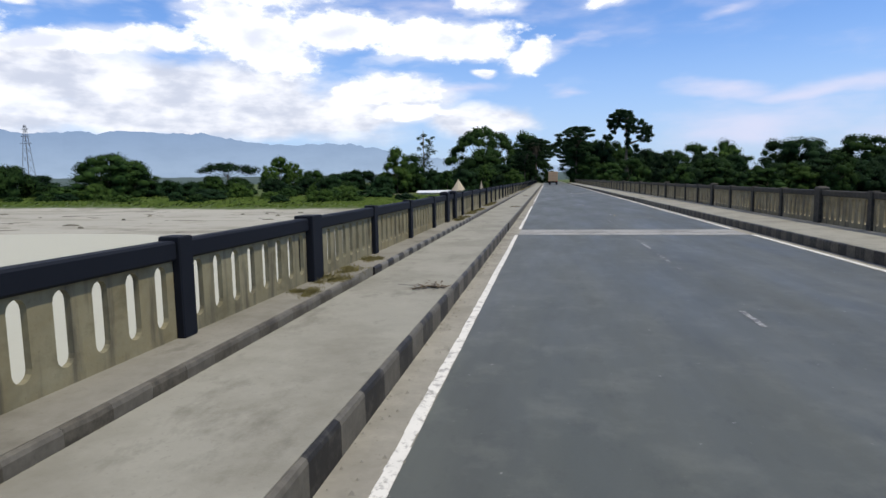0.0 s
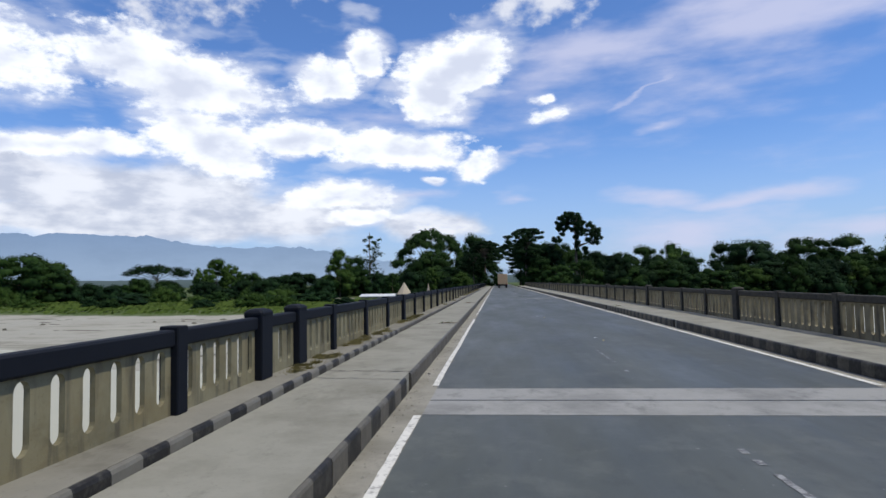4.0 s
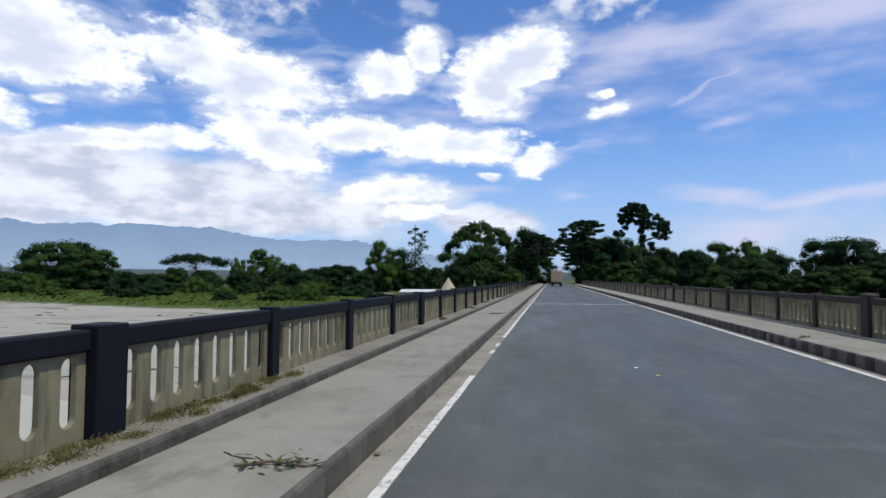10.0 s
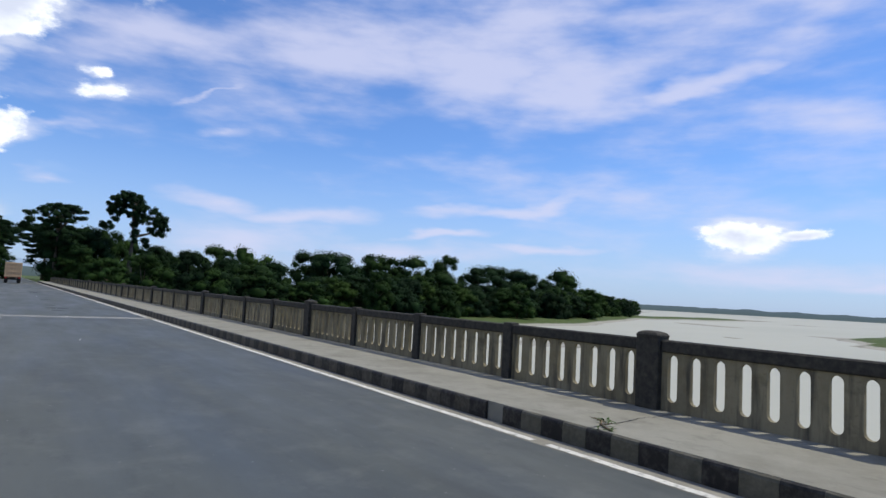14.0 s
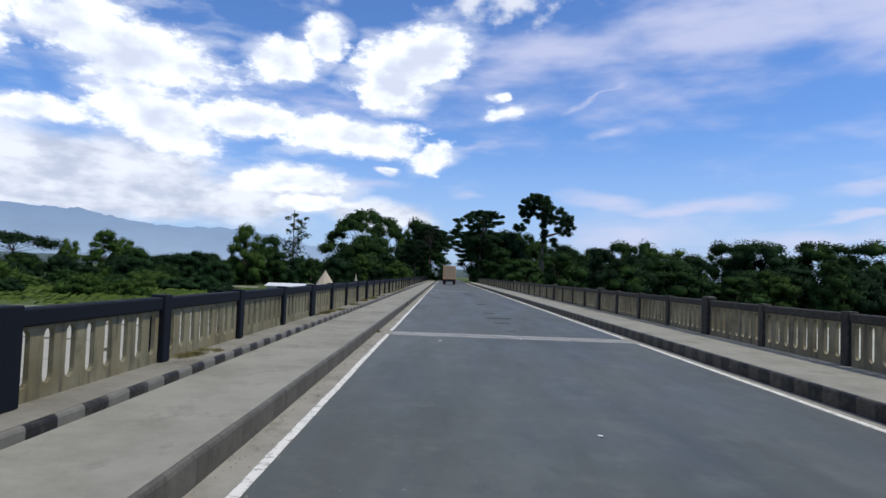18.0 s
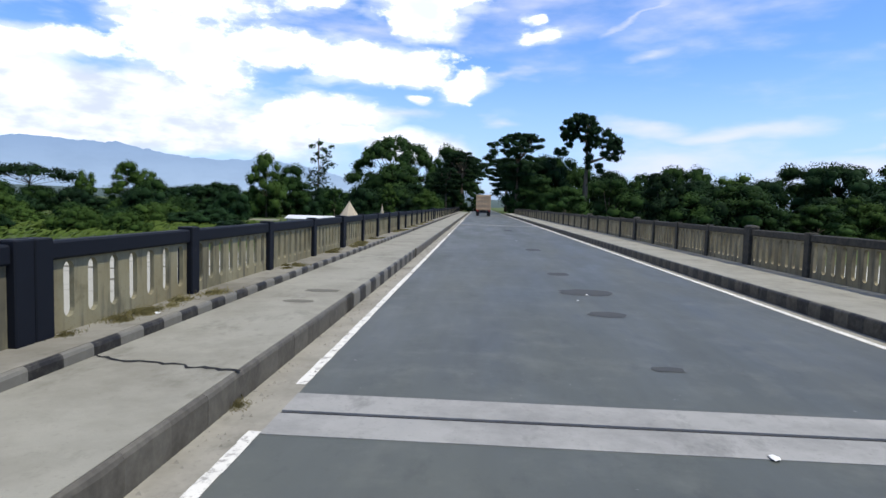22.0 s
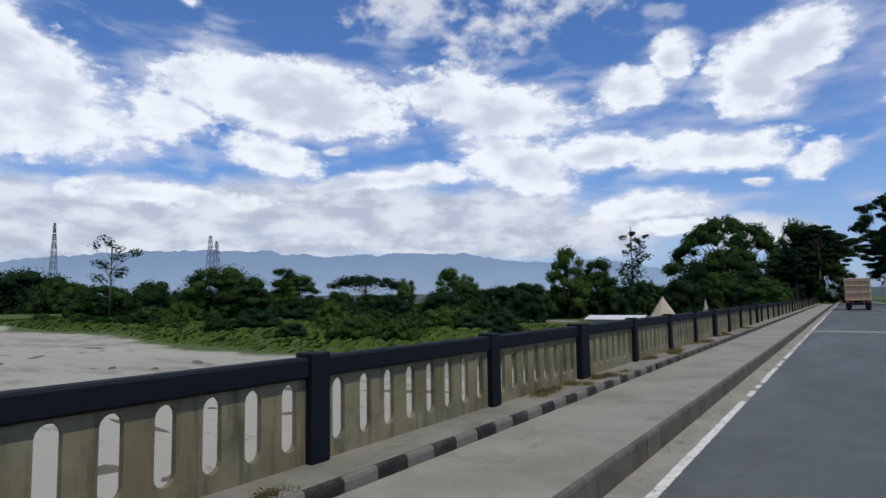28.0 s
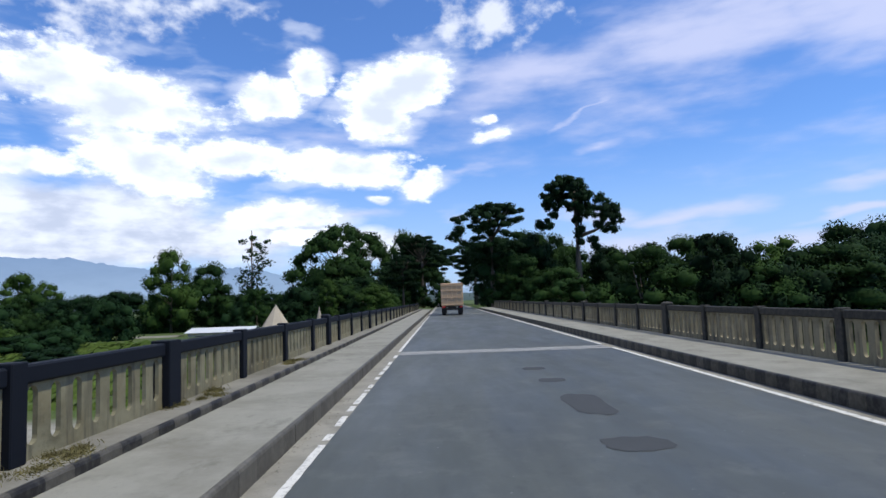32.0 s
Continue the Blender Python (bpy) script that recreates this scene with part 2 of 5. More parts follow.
class Mat:
    """A node material with short calls for noise, mixing and bump."""

    def __init__(self, name, rough=0.8, metal=0.0):
        self.m = bpy.data.materials.new(name)
        self.m.use_nodes = True
        self.nt = self.m.node_tree
        self.b = self.nt.nodes["Principled BSDF"]
        self.b.inputs["Roughness"].default_value = rough
        self.b.inputs["Metallic"].default_value = metal
        self.b.inputs["Specular IOR Level"].default_value = 0.18 if rough > 0.5 else 0.5
        self.pos = self.nt.nodes.new("ShaderNodeNewGeometry").outputs["Position"]

    def put(self, sock, v):
        if hasattr(v, "is_linked"):
            self.nt.links.new(v, sock)
        else:
            sock.default_value = v if not isinstance(v, tuple) or len(v) != 3 or sock.type != "RGBA" else (*v, 1)

    def noise(self, scale, detail=4, rough=0.6, stretch=None):
        n = self.nt.nodes.new("ShaderNodeTexNoise")
        at = self.pos
        if stretch:
            s = self.nt.nodes.new("ShaderNodeVectorMath")
            s.operation = "MULTIPLY"
            self.put(s.inputs[0], at)
            s.inputs[1].default_value = stretch
            at = s.outputs[0]
        self.put(n.inputs["Vector"], at)
        n.inputs["Scale"].default_value, n.inputs["Detail"].default_value, n.inputs["Roughness"].default_value = scale, detail, rough
        return n.outputs["Fac"]

    def ramp(self, v, a, b, c=0.0, d=1.0):
        n = self.nt.nodes.new("ShaderNodeMapRange")
        for s, x in zip(n.inputs, (v, a, b, c, d)):
            self.put(s, x)
        return n.outputs[0]

    def math(self, kind, a, b=0.0):
        n = self.nt.nodes.new("ShaderNodeMath")
        n.operation = kind
        self.put(n.inputs[0], a)
        self.put(n.inputs[1], b)
        return n.outputs[0]

    def mix(self, f, a, b, kind="MIX"):
        n = self.nt.nodes.new("ShaderNodeMix")
        n.data_type, n.blend_type = "RGBA", kind
        self.put(n.inputs[0], f)
        self.put(n.inputs[6], a)
        self.put(n.inputs[7], b)
        return n.outputs[2]

    def axis(self, i):
        n = self.nt.nodes.new("ShaderNodeSeparateXYZ")
        self.put(n.inputs[0], self.pos)
        return n.outputs[i]

    def chance(self):
        return self.nt.nodes.new("ShaderNodeObjectInfo").outputs["Random"]

    def colour(self, c):
        self.put(self.b.inputs["Base Color"], c)
        return self

    def bump(self, h, strength=0.3, distance=0.01):
        n = self.nt.nodes.new("ShaderNodeBump")
        n.inputs["Strength"].default_value, n.inputs["Distance"].default_value = strength, distance
        self.put(n.inputs["Height"], h)
        self.put(self.b.inputs["Normal"], n.outputs[0])
        return self


def asphalt_mat():
    m = Mat("asphalt", 0.75)
    c = m.mix(m.noise(38, 4), (0.0442, 0.0485, 0.0404), (0.0576, 0.0629, 0.0526))
    c = m.mix(m.ramp(m.noise(0.55, 5, 0.6, (1, 0.25, 1)), 0.4, 0.68, 0, 0.75), c, (0.0776, 0.0825, 0.0695))
    c = m.mix(m.ramp(m.noise(0.9, 4, 0.6, (1, 0.12, 1)), 0.53, 0.70, 0, 0.6), c, (0.0351, 0.0383, 0.0356))
    c = m.mix(m.ramp(m.noise(1.5, 6, 0.68), 0.50, 0.70, 0, 0.65), c, (0.0984, 0.1020, 0.0857))
    c = m.mix(m.ramp(m.noise(3.2, 5, 0.7, (1, 0.5, 1)), 0.55, 0.70, 0, 0.6), c, (0.0334, 0.0358, 0.0307))
    c = m.mix(m.ramp(m.noise(12, 2, 0.5), 0.735, 0.775, 0, 0.6), c, (0.24, 0.24, 0.22))
    m.b.inputs["Specular IOR Level"].default_value = 0.46
    m.put(m.b.inputs["Roughness"], m.ramp(m.noise(0.8, 4, 0.6, (1, 0.2, 1)), 0.3, 0.7, 0.46, 0.66))
    return m.colour(c).bump(m.noise(60, 2), 0.05, 0.003).m


def concrete_mat(name, dark, light, stain, rain=0.0):
    m = Mat(name, 0.88)
    c = m.mix(m.noise(2.2, 6, 0.65), dark, light)
    c = m.mix(m.ramp(m.noise(0.7, 5, 0.7), 0.46, 0.68, 0, 0.7), c, stain)
    c = m.mix(m.ramp(m.noise(1.9, 6, 0.72, (1, 0.55, 1)), 0.55, 0.70, 0, 0.6), c, tuple(v * 0.72 for v in stain))
    c = m.mix(m.ramp(m.noise(26, 3, 0.6), 0.6, 0.74, 0, 0.45), c, stain)
    if rain:
        c = m.mix(m.ramp(m.math("ADD", m.noise(1.3, 5, 0.7), m.math("MULTIPLY", m.chance(), 0.14)), 0.52, 0.76, 0, 0.55), c, (0.175, 0.140, 0.070))
        c = m.mix(m.ramp(m.noise(7, 4, 0.6, (1, 1, 0.12)), 0.5, 0.68, 0, rain), c, (0.055, 0.05, 0.04))
    return m.colour(c).bump(m.noise(45, 4), 0.3, 0.006).m


def paint_mat(name, base, worn, low=0.52, high=0.66, rough=0.55):
    m = Mat(name, rough)
    shift = m.math("MULTIPLY", m.chance(), 0.10)
    c = m.mix(m.noise(5, 4), base, tuple(v * 0.72 for v in base))
    c = m.mix(m.ramp(m.math("ADD", m.noise(9, 6, 0.7), shift), low, high), c, worn)
    return m.colour(c).bump(m.noise(30, 3), 0.2, 0.004).m


def leaf_mat(name, a, b):
    m = Mat(name, 0.8)
    m.b.inputs["Specular IOR Level"].default_value = 0.08
    c = m.mix(m.ramp(m.noise(0.22, 3), 0.36, 0.64), a, b)
    c = m.mix(m.ramp(m.chance(), 0, 1, 0, 0.55), c, tuple(v * 0.55 for v in a))
    c = m.mix(m.ramp(m.noise(2.5, 2), 0.55, 0.7, 0, 0.6), c, tuple(min(1, v * 1.25) for v in b))
    return m.colour(c).m


def plain_mat(name, base, other, scale=6, rough=0.7, metal=0.0, bump=0.2):
    m = Mat(name, rough, metal)
    c = m.mix(m.noise(scale, 5), base, other)
    return m.colour(c).bump(m.noise(scale * 5, 3), bump, 0.005).m


ASPHALT = asphalt_mat()
PATCH = plain_mat("asphalt_patch", (0.040, 0.043, 0.045), (0.058, 0.061, 0.063), 5, 0.85)
WALKWAY = concrete_mat("walkway_concrete", (0.196, 0.189, 0.157), (0.262, 0.253, 0.211), (0.146, 0.137, 0.108))
GUTTER = concrete_mat("dusty_gutter", (0.182, 0.172, 0.142), (0.295, 0.278, 0.232), (0.130, 0.120, 0.097))
STAIN = concrete_mat("damp_concrete", (0.105, 0.100, 0.082), (0.135, 0.128, 0.105), (0.09, 0.084, 0.068))
JOINT = concrete_mat("joint_concrete", (0.21, 0.21, 0.20), (0.29, 0.285, 0.27), (0.13, 0.13, 0.125))
LEDGE = concrete_mat("ledge_concrete", (0.155, 0.147, 0.121), (0.228, 0.216, 0.181), (0.098, 0.090, 0.069))
PANEL = concrete_mat("baluster_concrete", (0.165, 0.150, 0.090), (0.25, 0.230, 0.150), (0.085, 0.074, 0.042), 0.7)
PANEL_R = concrete_mat("mossy_concrete", (0.19, 0.162, 0.10), (0.28, 0.245, 0.16), (0.105, 0.088, 0.052), 0.8)
NAVY = paint_mat("navy_paint", (0.0045, 0.0065, 0.0115), (0.03, 0.03, 0.03), 0.70, 0.95, 0.7)
SOOT = paint_mat("weathered_black_paint", (0.036, 0.034, 0.029), (0.085, 0.076, 0.058), 0.44, 0.90, 0.75)
KERB_BLACK = paint_mat("black_kerb_paint", (0.020, 0.019, 0.018), (0.085, 0.079, 0.067), 0.50, 0.88)
KERB_WHITE = paint_mat("white_kerb_paint", (0.165, 0.158, 0.134), (0.118, 0.110, 0.092), 0.44, 0.76)
KERB_FADED = paint_mat("faded_kerb_paint", (0.085, 0.078, 0.064), (0.125, 0.115, 0.094), 0.42, 0.80)
KERB_DULL = paint_mat("dull_kerb_paint", (0.066, 0.060, 0.049), (0.108, 0.099, 0.081), 0.42, 0.80)
KERB_BROWN = paint_mat("brown_grimed_kerb", (0.052, 0.046, 0.036), (0.11, 0.10, 0.078), 0.44, 0.80)
KERB_OLIVE = paint_mat("olive_grimed_kerb", (0.088, 0.082, 0.060), (0.13, 0.12, 0.09), 0.44, 0.80)
LINE = paint_mat("road_line_paint", (0.66, 0.64, 0.58), (0.28, 0.27, 0.245), 0.60, 0.70, 0.6)
FADED_LINE = paint_mat("faded_line_paint", (0.30, 0.30, 0.29), (0.10, 0.10, 0.10), 0.46, 0.58)
GAP = plain_mat("black_rubber", (0.010, 0.010, 0.011), (0.02, 0.02, 0.02), 20, 0.8)
BARK = plain_mat("bark", (0.075, 0.06, 0.045), (0.14, 0.115, 0.09), 3, 0.9)
LEAF_DARK = leaf_mat("dark_leaves", (0.0050, 0.0165, 0.0060), (0.0140, 0.0360, 0.0105))
LEAF_MID = leaf_mat("green_leaves", (0.0085, 0.0255, 0.0062), (0.0280, 0.0580, 0.0115))
LEAF_LIGHT = leaf_mat("light_leaves", (0.027, 0.056, 0.010), (0.046, 0.084, 0.016))
GRASS = leaf_mat("dry_grass", (0.120, 0.104, 0.040), (0.180, 0.156, 0.066))
MEADOW = leaf_mat("meadow_grass", (0.050, 0.082, 0.014), (0.086, 0.122, 0.024))
STEEL = plain_mat("galvanised_steel", (0.10, 0.11, 0.125), (0.15, 0.16, 0.175), 2, 0.55, 0.3)
ROOF_TIN = plain_mat("white_tin_roof", (0.46, 0.47, 0.48), (0.58, 0.585, 0.59), 1.5, 0.5)
PLASTER = plain_mat("cream_plaster", (0.42, 0.37, 0.28), (0.55, 0.49, 0.39), 1.2, 0.85)
CONE = plain_mat("pale_stucco", (0.32, 0.27, 0.20), (0.44, 0.38, 0.29), 1.5, 0.85)
DARK = plain_mat("dark_recess", (0.012, 0.012, 0.012), (0.022, 0.022, 0.02), 3, 0.9)
MUD = plain_mat("dark_river_mud", (0.075, 0.068, 0.052), (0.13, 0.12, 0.095), 2, 0.9)
TARP = plain_mat("tan_truck_body", (0.38, 0.26, 0.15), (0.48, 0.345, 0.21), 2.5, 0.7)
TRUCK_PALE = plain_mat("pale_truck_paint", (0.42, 0.29, 0.17), (0.52, 0.37, 0.23), 3, 0.6)
TYRE = plain_mat("tyre_rubber", (0.015, 0.015, 0.016), (0.03, 0.03, 0.03), 12, 0.85)
RED = plain_mat("red_lens", (0.35, 0.02, 0.015), (0.42, 0.03, 0.02), 10, 0.3)
WHITE_PAINT = plain_mat("white_vehicle_paint", (0.70, 0.71, 0.72), (0.78, 0.78, 0.78), 3, 0.35)
GLASS_DARK = plain_mat("dark_glass", (0.02, 0.025, 0.03), (0.03, 0.035, 0.04), 2, 0.1)
LITTER = plain_mat("pale_litter", (0.55, 0.55, 0.53), (0.68, 0.67, 0.64), 9, 0.6)
LITTER_TAN = plain_mat("tan_litter", (0.40, 0.33, 0.16), (0.5, 0.42, 0.2), 9, 0.6)
TWIG = plain_mat("dry_twig", (0.10, 0.075, 0.045), (0.16, 0.12, 0.08), 12, 0.9)


def ground_mat():
    m = Mat("river_land", 0.92)
    sand = m.mix(m.noise(0.05, 6, 0.65, (0.45, 1, 1)), (0.235, 0.226, 0.188), (0.35, 0.337, 0.288))
    sand = m.mix(m.ramp(m.noise(0.10, 6, 0.7, (0.3, 1, 1)), 0.53, 0.60, 0, 0.75), sand, (0.17, 0.16, 0.125))
    sand = m.mix(m.ramp(m.noise(0.5, 5, 0.7, (0.4, 1, 1)), 0.60, 0.68, 0, 0.6), sand, (0.11, 0.10, 0.08))
    grass = m.mix(m.noise(0.12, 6, 0.65), (0.040, 0.066, 0.015), (0.068, 0.096, 0.024))
    grass = m.mix(m.ramp(m.noise(0.25, 5, 0.65), 0.48, 0.66, 0, 0.6), grass, (0.085, 0.095, 0.036))
    h = m.math("ADD", m.axis(2), m.math("MULTIPLY", m.noise(0.25, 4), 0.5))
    c = m.mix(m.ramp(h, -4.35, -4.15), sand, grass)
    return m.colour(c).bump(m.noise(1.2, 5), 0.5, 0.25).m


def water_mat():
    m = Mat("silty_river", 0.55)
    m.b.inputs["Specular IOR Level"].default_value = 0.2
    c = m.mix(m.noise(0.02, 4, 0.5, (0.4, 1, 1)), (0.31, 0.305, 0.24), (0.39, 0.38, 0.305))
    return m.colour(c).bump(m.noise(0.9, 4, 0.6, (1, 0.5, 1)), 0.25, 0.12).m


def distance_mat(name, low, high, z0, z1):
    """Far land, with the haze of kilometres of bright air painted as glow."""
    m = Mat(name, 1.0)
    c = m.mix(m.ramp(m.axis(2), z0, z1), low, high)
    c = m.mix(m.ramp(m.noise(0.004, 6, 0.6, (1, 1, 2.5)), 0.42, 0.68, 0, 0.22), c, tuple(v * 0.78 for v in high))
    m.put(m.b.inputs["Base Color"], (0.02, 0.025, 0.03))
    # self-glowing colour, graded by height, stands in for light scattered by the air
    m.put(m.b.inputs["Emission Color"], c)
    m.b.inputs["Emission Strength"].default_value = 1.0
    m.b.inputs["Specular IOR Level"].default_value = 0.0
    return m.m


# ---------------------------------------------------------------- helpers for meshes


def mesh_of(name, verts, faces, mat, smooth=False):
    me = bpy.data.meshes.new(name)
    me.from_pydata([tuple(v) for v in verts], [], faces)
    me.validate()
    for p in me.polygons:
        p.use_smooth = smooth
    me.materials.append(mat)
    me.update()
    return me


def bm_mesh(name, bm, mat, smooth=False):
    me = bpy.data.meshes.new(name)
    bmesh.ops.recalc_face_normals(bm, faces=bm.faces)
    bm.to_mesh(me)
    bm.free()
    for p in me.polygons:
        p.use_smooth = smooth
    me.materials.append(mat)
    return me


def part(name, me, parent=None, at=(0, 0, 0), label=""):
    ob = new(name, me)
    ob.location = at
    if parent is not None:
        ob.parent = parent
    return tagged(ob, label) if label else ob


def thing(name, at, label, category, group=""):
    return tagged(part(name, None, None, at), label, category, group)


def add_box(bm, x0, y0, z0, x1, y1, z1, bevel=0.0):
    made = bmesh.ops.create_cube(bm, size=1)["verts"]
    for v in made:
        v.co = Vector(((x0 + x1) / 2 + v.co.x * (x1 - x0), (y0 + y1) / 2 + v.co.y * (y1 - y0), (z0 + z1) / 2 + v.co.z * (z1 - z0)))
    if bevel:
        edges = {e for v in made for e in v.link_edges}
        bmesh.ops.bevel(bm, geom=list(edges), offset=bevel, segments=1, affect="EDGES", profile=0.5)


def box_mesh(name, x0, y0, z0, x1, y1, z1, mat, bevel=0.0):
    bm = bmesh.new()
    add_box(bm, x0, y0, z0, x1, y1, z1, bevel)
    return bm_mesh(name, bm, mat)


def tube_lists(points, radii, sides=7):
    """Rings along a bent, tapering limb: vertices and faces."""
    verts, faces = [], []
    for i, (p, r) in enumerate(zip(points, radii)):
        a = Vector(points[max(i - 1, 0)])
        b = Vector(points[min(i + 1, len(points) - 1)])
        q = (b - a).normalized().to_track_quat("Z", "Y")
        for k in range(sides):
            t = 2 * math.pi * k / sides
            verts.append(Vector(p) + q @ Vector((math.cos(t) * r, math.sin(t) * r, 0)))
    for i in range(len(points) - 1):
        for k in range(sides):
            a, b = i * sides + k, i * sides + (k + 1) % sides
            faces.append((a, b, b + sides, a + sides))
    faces.append(tuple(range(sides))[::-1])
    faces.append(tuple(range((len(points) - 1) * sides, len(points) * sides)))
    return verts, faces


def join_lists(*pairs):
    verts, faces = [], []
    for v, f in pairs:
        n = len(verts)
        verts += v
        faces += [tuple(i + n for i in q) for q in f]
    return verts, faces


# ---------------------------------------------------------------- land, river and distance
ROAD_L, ROAD_R = -1.31, 5.45          # inner edges of the asphalt
KERB_L, KERB_R = -1.72, 5.83
LEDGE_X, WALK_Z, LEDGE_Z = -3.16, 0.25, 0.37
RAIL_L, RAIL_R = -3.72, 7.93
END_Y = 196.0                          # where the bridge meets the bank


def bank_line(x):
    """How far along the road the far bank begins, at this distance to the side."""
    if x < -57:
        return 131 + 0.20 * min(-57 - x, 170)
    if x < 10:
        return 131
    if x < 145:
        return 131 + 0.29 * (x - 10)
    return 170 + 0.58 * (x - 145) if x < 360 else 295 + 12 * (x - 360)


def islet(x, y, cx, cy, rx, ry, turn):
    c, s = math.cos(radians(turn)), math.sin(radians(turn))
    dx, dy = x - cx, y - cy
    return 0.9 + 0.45 * noise.noise(Vector((x * 0.03, y * 0.06, 4))) - math.hypot((dx * c + dy * s) / rx, (dy * c - dx * s) / ry)


def land_height(x, y):
    n = noise.noise(Vector((x * 0.02, y * 0.02, 0)))
    d = y - bank_line(x) + 7 * n
    bank = -5.0 + 1.35 * min(max(d / 9.0, -0.2), 1.0) + 0.5 * min(max(d / 60.0, 0), 1)
    # sand bars in the river bed, on the upstream side and in strips downstream
    bar = -5.35 + 0.75 * n
    if x < -8:
        bar = -4.86 + 0.28 * n - 0.35 * max(0, 1 - (y - 55 + 0.25 * (x + 60)) / 26) if y > 20 else -5.5
    else:
        for isl, top in ((islet(x, y, 240, 104, 112, 24, 14), -3.9), (islet(x, y, 440, 312, 180, 22, 14), -3.9), (islet(x, y, 760, 600, 330, 30, 25), -4.7)):
            if isl > 0:
                bar = max(bar, -5.3 + (top + 5.3) * min(1, isl * 5))
    z = max(bank, bar)
    # the raised road beyond the bridge
    if y > END_Y - 14:
        k = min(1, (y - END_Y + 14) / 14) * min(1, max(0, 1 - (abs(x - 2.2) - 9) / 14))
        z = z + (-0.12 - z) * k if k > 0 else z
    if y < -240:
        z = max(z, -5 + min(1.5, (-240 - y) * 0.02))
    return z


def spread(limit, near, step):
    """Even steps near the middle, then ever wider ones out to the limit."""
    out, v, s = [0.0], 0.0, step
    while v < limit:
        if v >= near:
            s *= 1.16
        v += s
        out.append(min(v, limit))
    return [-q for q in out[:0:-1]] + out


xs, ys = spread(4700, 330, 6.0), [120 + q for q in spread(4700, 230, 6.0)]
grid = [(x, y, land_height(x, y)) for y in ys for x in xs]
W = len(xs)
quads = [(j * W + i, j * W + i + 1, (j + 1) * W + i + 1, (j + 1) * W + i) for j in range(len(ys) - 1) for i in range(W - 1)]
tagged(part("ground", mesh_of("ground", grid, quads, ground_mat(), True)), "pale sand bars and green grassy river banks", "ground", kind="structure")
tagged(part("water", mesh_of("water", [(-4700, -4600, -5.02), (4700, -4600, -5.02), (4700, 4800, -5.02), (-4700, 4800, -5.02)], [(0, 1, 2, 3)], water_mat())), "shallow grey silty river under the bridge", "water", kind="structure")


def ridge(name, rows, dist, mat, rough, label):
    """A far skyline from (azimuth, elevation) in degrees as seen from the bridge."""
    verts, faces = [], []
    a, n = rows[0][0], 0
    while a <= rows[-1][0]:
        for (a0, e0), (a1, e1) in zip(rows, rows[1:]):
            if a0 <= a <= a1:
                e = e0 + (e1 - e0) * (a - a0) / (a1 - a0)
        e += rough * (noise.noise(Vector((a * 0.6, 3, 0))) + 0.5 * noise.noise(Vector((a * 2.1, 7, 0))) + 0.3 * noise.noise(Vector((a * 5.3, 1, 0))) + 0.12 * noise.noise(Vector((a * 1.3, 11, 0))))
        s, c = math.sin(radians(a)), math.cos(radians(a))
        for k, out in ((0.0, 0), (0.55, 60), (1.0, 130), (0.9, 260)):
            d = dist + out
            z = -6 + (dist * math.tan(radians(max(e, 0.05))) + 8) * k
            verts.append((d * s, 50 + d * c, z))
        a += 0.25
        n += 1
    for i in range(n - 1):
        for k in range(3):
            q = i * 4 + k
            faces.append((q, q + 4, q + 5, q + 1))
    tagged(part(name, mesh_of(name, verts, faces, mat, True)), label, "backdrop", kind="structure")


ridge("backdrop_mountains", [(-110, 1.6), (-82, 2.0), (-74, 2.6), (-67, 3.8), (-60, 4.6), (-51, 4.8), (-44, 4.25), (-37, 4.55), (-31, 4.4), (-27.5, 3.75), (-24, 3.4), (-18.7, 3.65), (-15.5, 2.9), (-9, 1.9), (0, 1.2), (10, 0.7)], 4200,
      distance_mat("mountain_painted_haze", (0.36, 0.48, 0.66), (0.24, 0.35, 0.55), 60, 330), 0.30, "hazy blue mountain range under low cloud")
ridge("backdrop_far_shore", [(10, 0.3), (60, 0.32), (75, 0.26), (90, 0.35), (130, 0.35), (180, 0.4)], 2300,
      distance_mat("far_shore_painted_haze", (0.075, 0.11, 0.115), (0.085, 0.12, 0.14), -5, 12), 0.10, "low dark wooded shore across the wide river")
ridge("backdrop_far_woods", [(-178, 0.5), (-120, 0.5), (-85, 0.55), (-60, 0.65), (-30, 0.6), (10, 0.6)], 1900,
      distance_mat("far_wood_painted_haze", (0.06, 0.09, 0.085), (0.085, 0.12, 0.125), -5, 18), 0.12, "far line of dark woods on the plain")

# ---------------------------------------------------------------- deck, road and pavements
Y0, Y1 = -40.0, END_Y


def strip(name, x0, x1, y0, y1, z0, z1, mat, label, category="road"):
    return tagged(part(name, box_mesh(name, x0, y0, z0, x1, y1, z1, mat)), label, category, kind="structure")


strip("bridge_deck", -4.05, 8.35, Y0, Y1, -0.75, -0.06, LEDGE, "concrete bridge deck slab", "bridge")
for i, y in enumerate((-31.0, 20.2, 69.67, 118.7, 168.0)):
    strip("bridge_pier", -2.6, 7.0, y - 0.7, y + 0.7, -7.0, -0.75, LEDGE, "plain concrete pier standing in the river", "pier")
JOINTS = ((20.0, 0.95), (69.67, 0.48), (118.7, 0.55), (-31.0, 0.5), (168.0, 0.5))
cuts = sorted(JOINTS)
edge = Y0
pieces = []
for y, half in cuts:
    pieces.append((edge, y - half))
    edge = y + half
pieces.append((edge, 420.0))
for a, b in pieces:
    strip("road", ROAD_L, ROAD_R, a, b, -0.06, 0.0, ASPHALT, "worn grey asphalt bridge roadway")
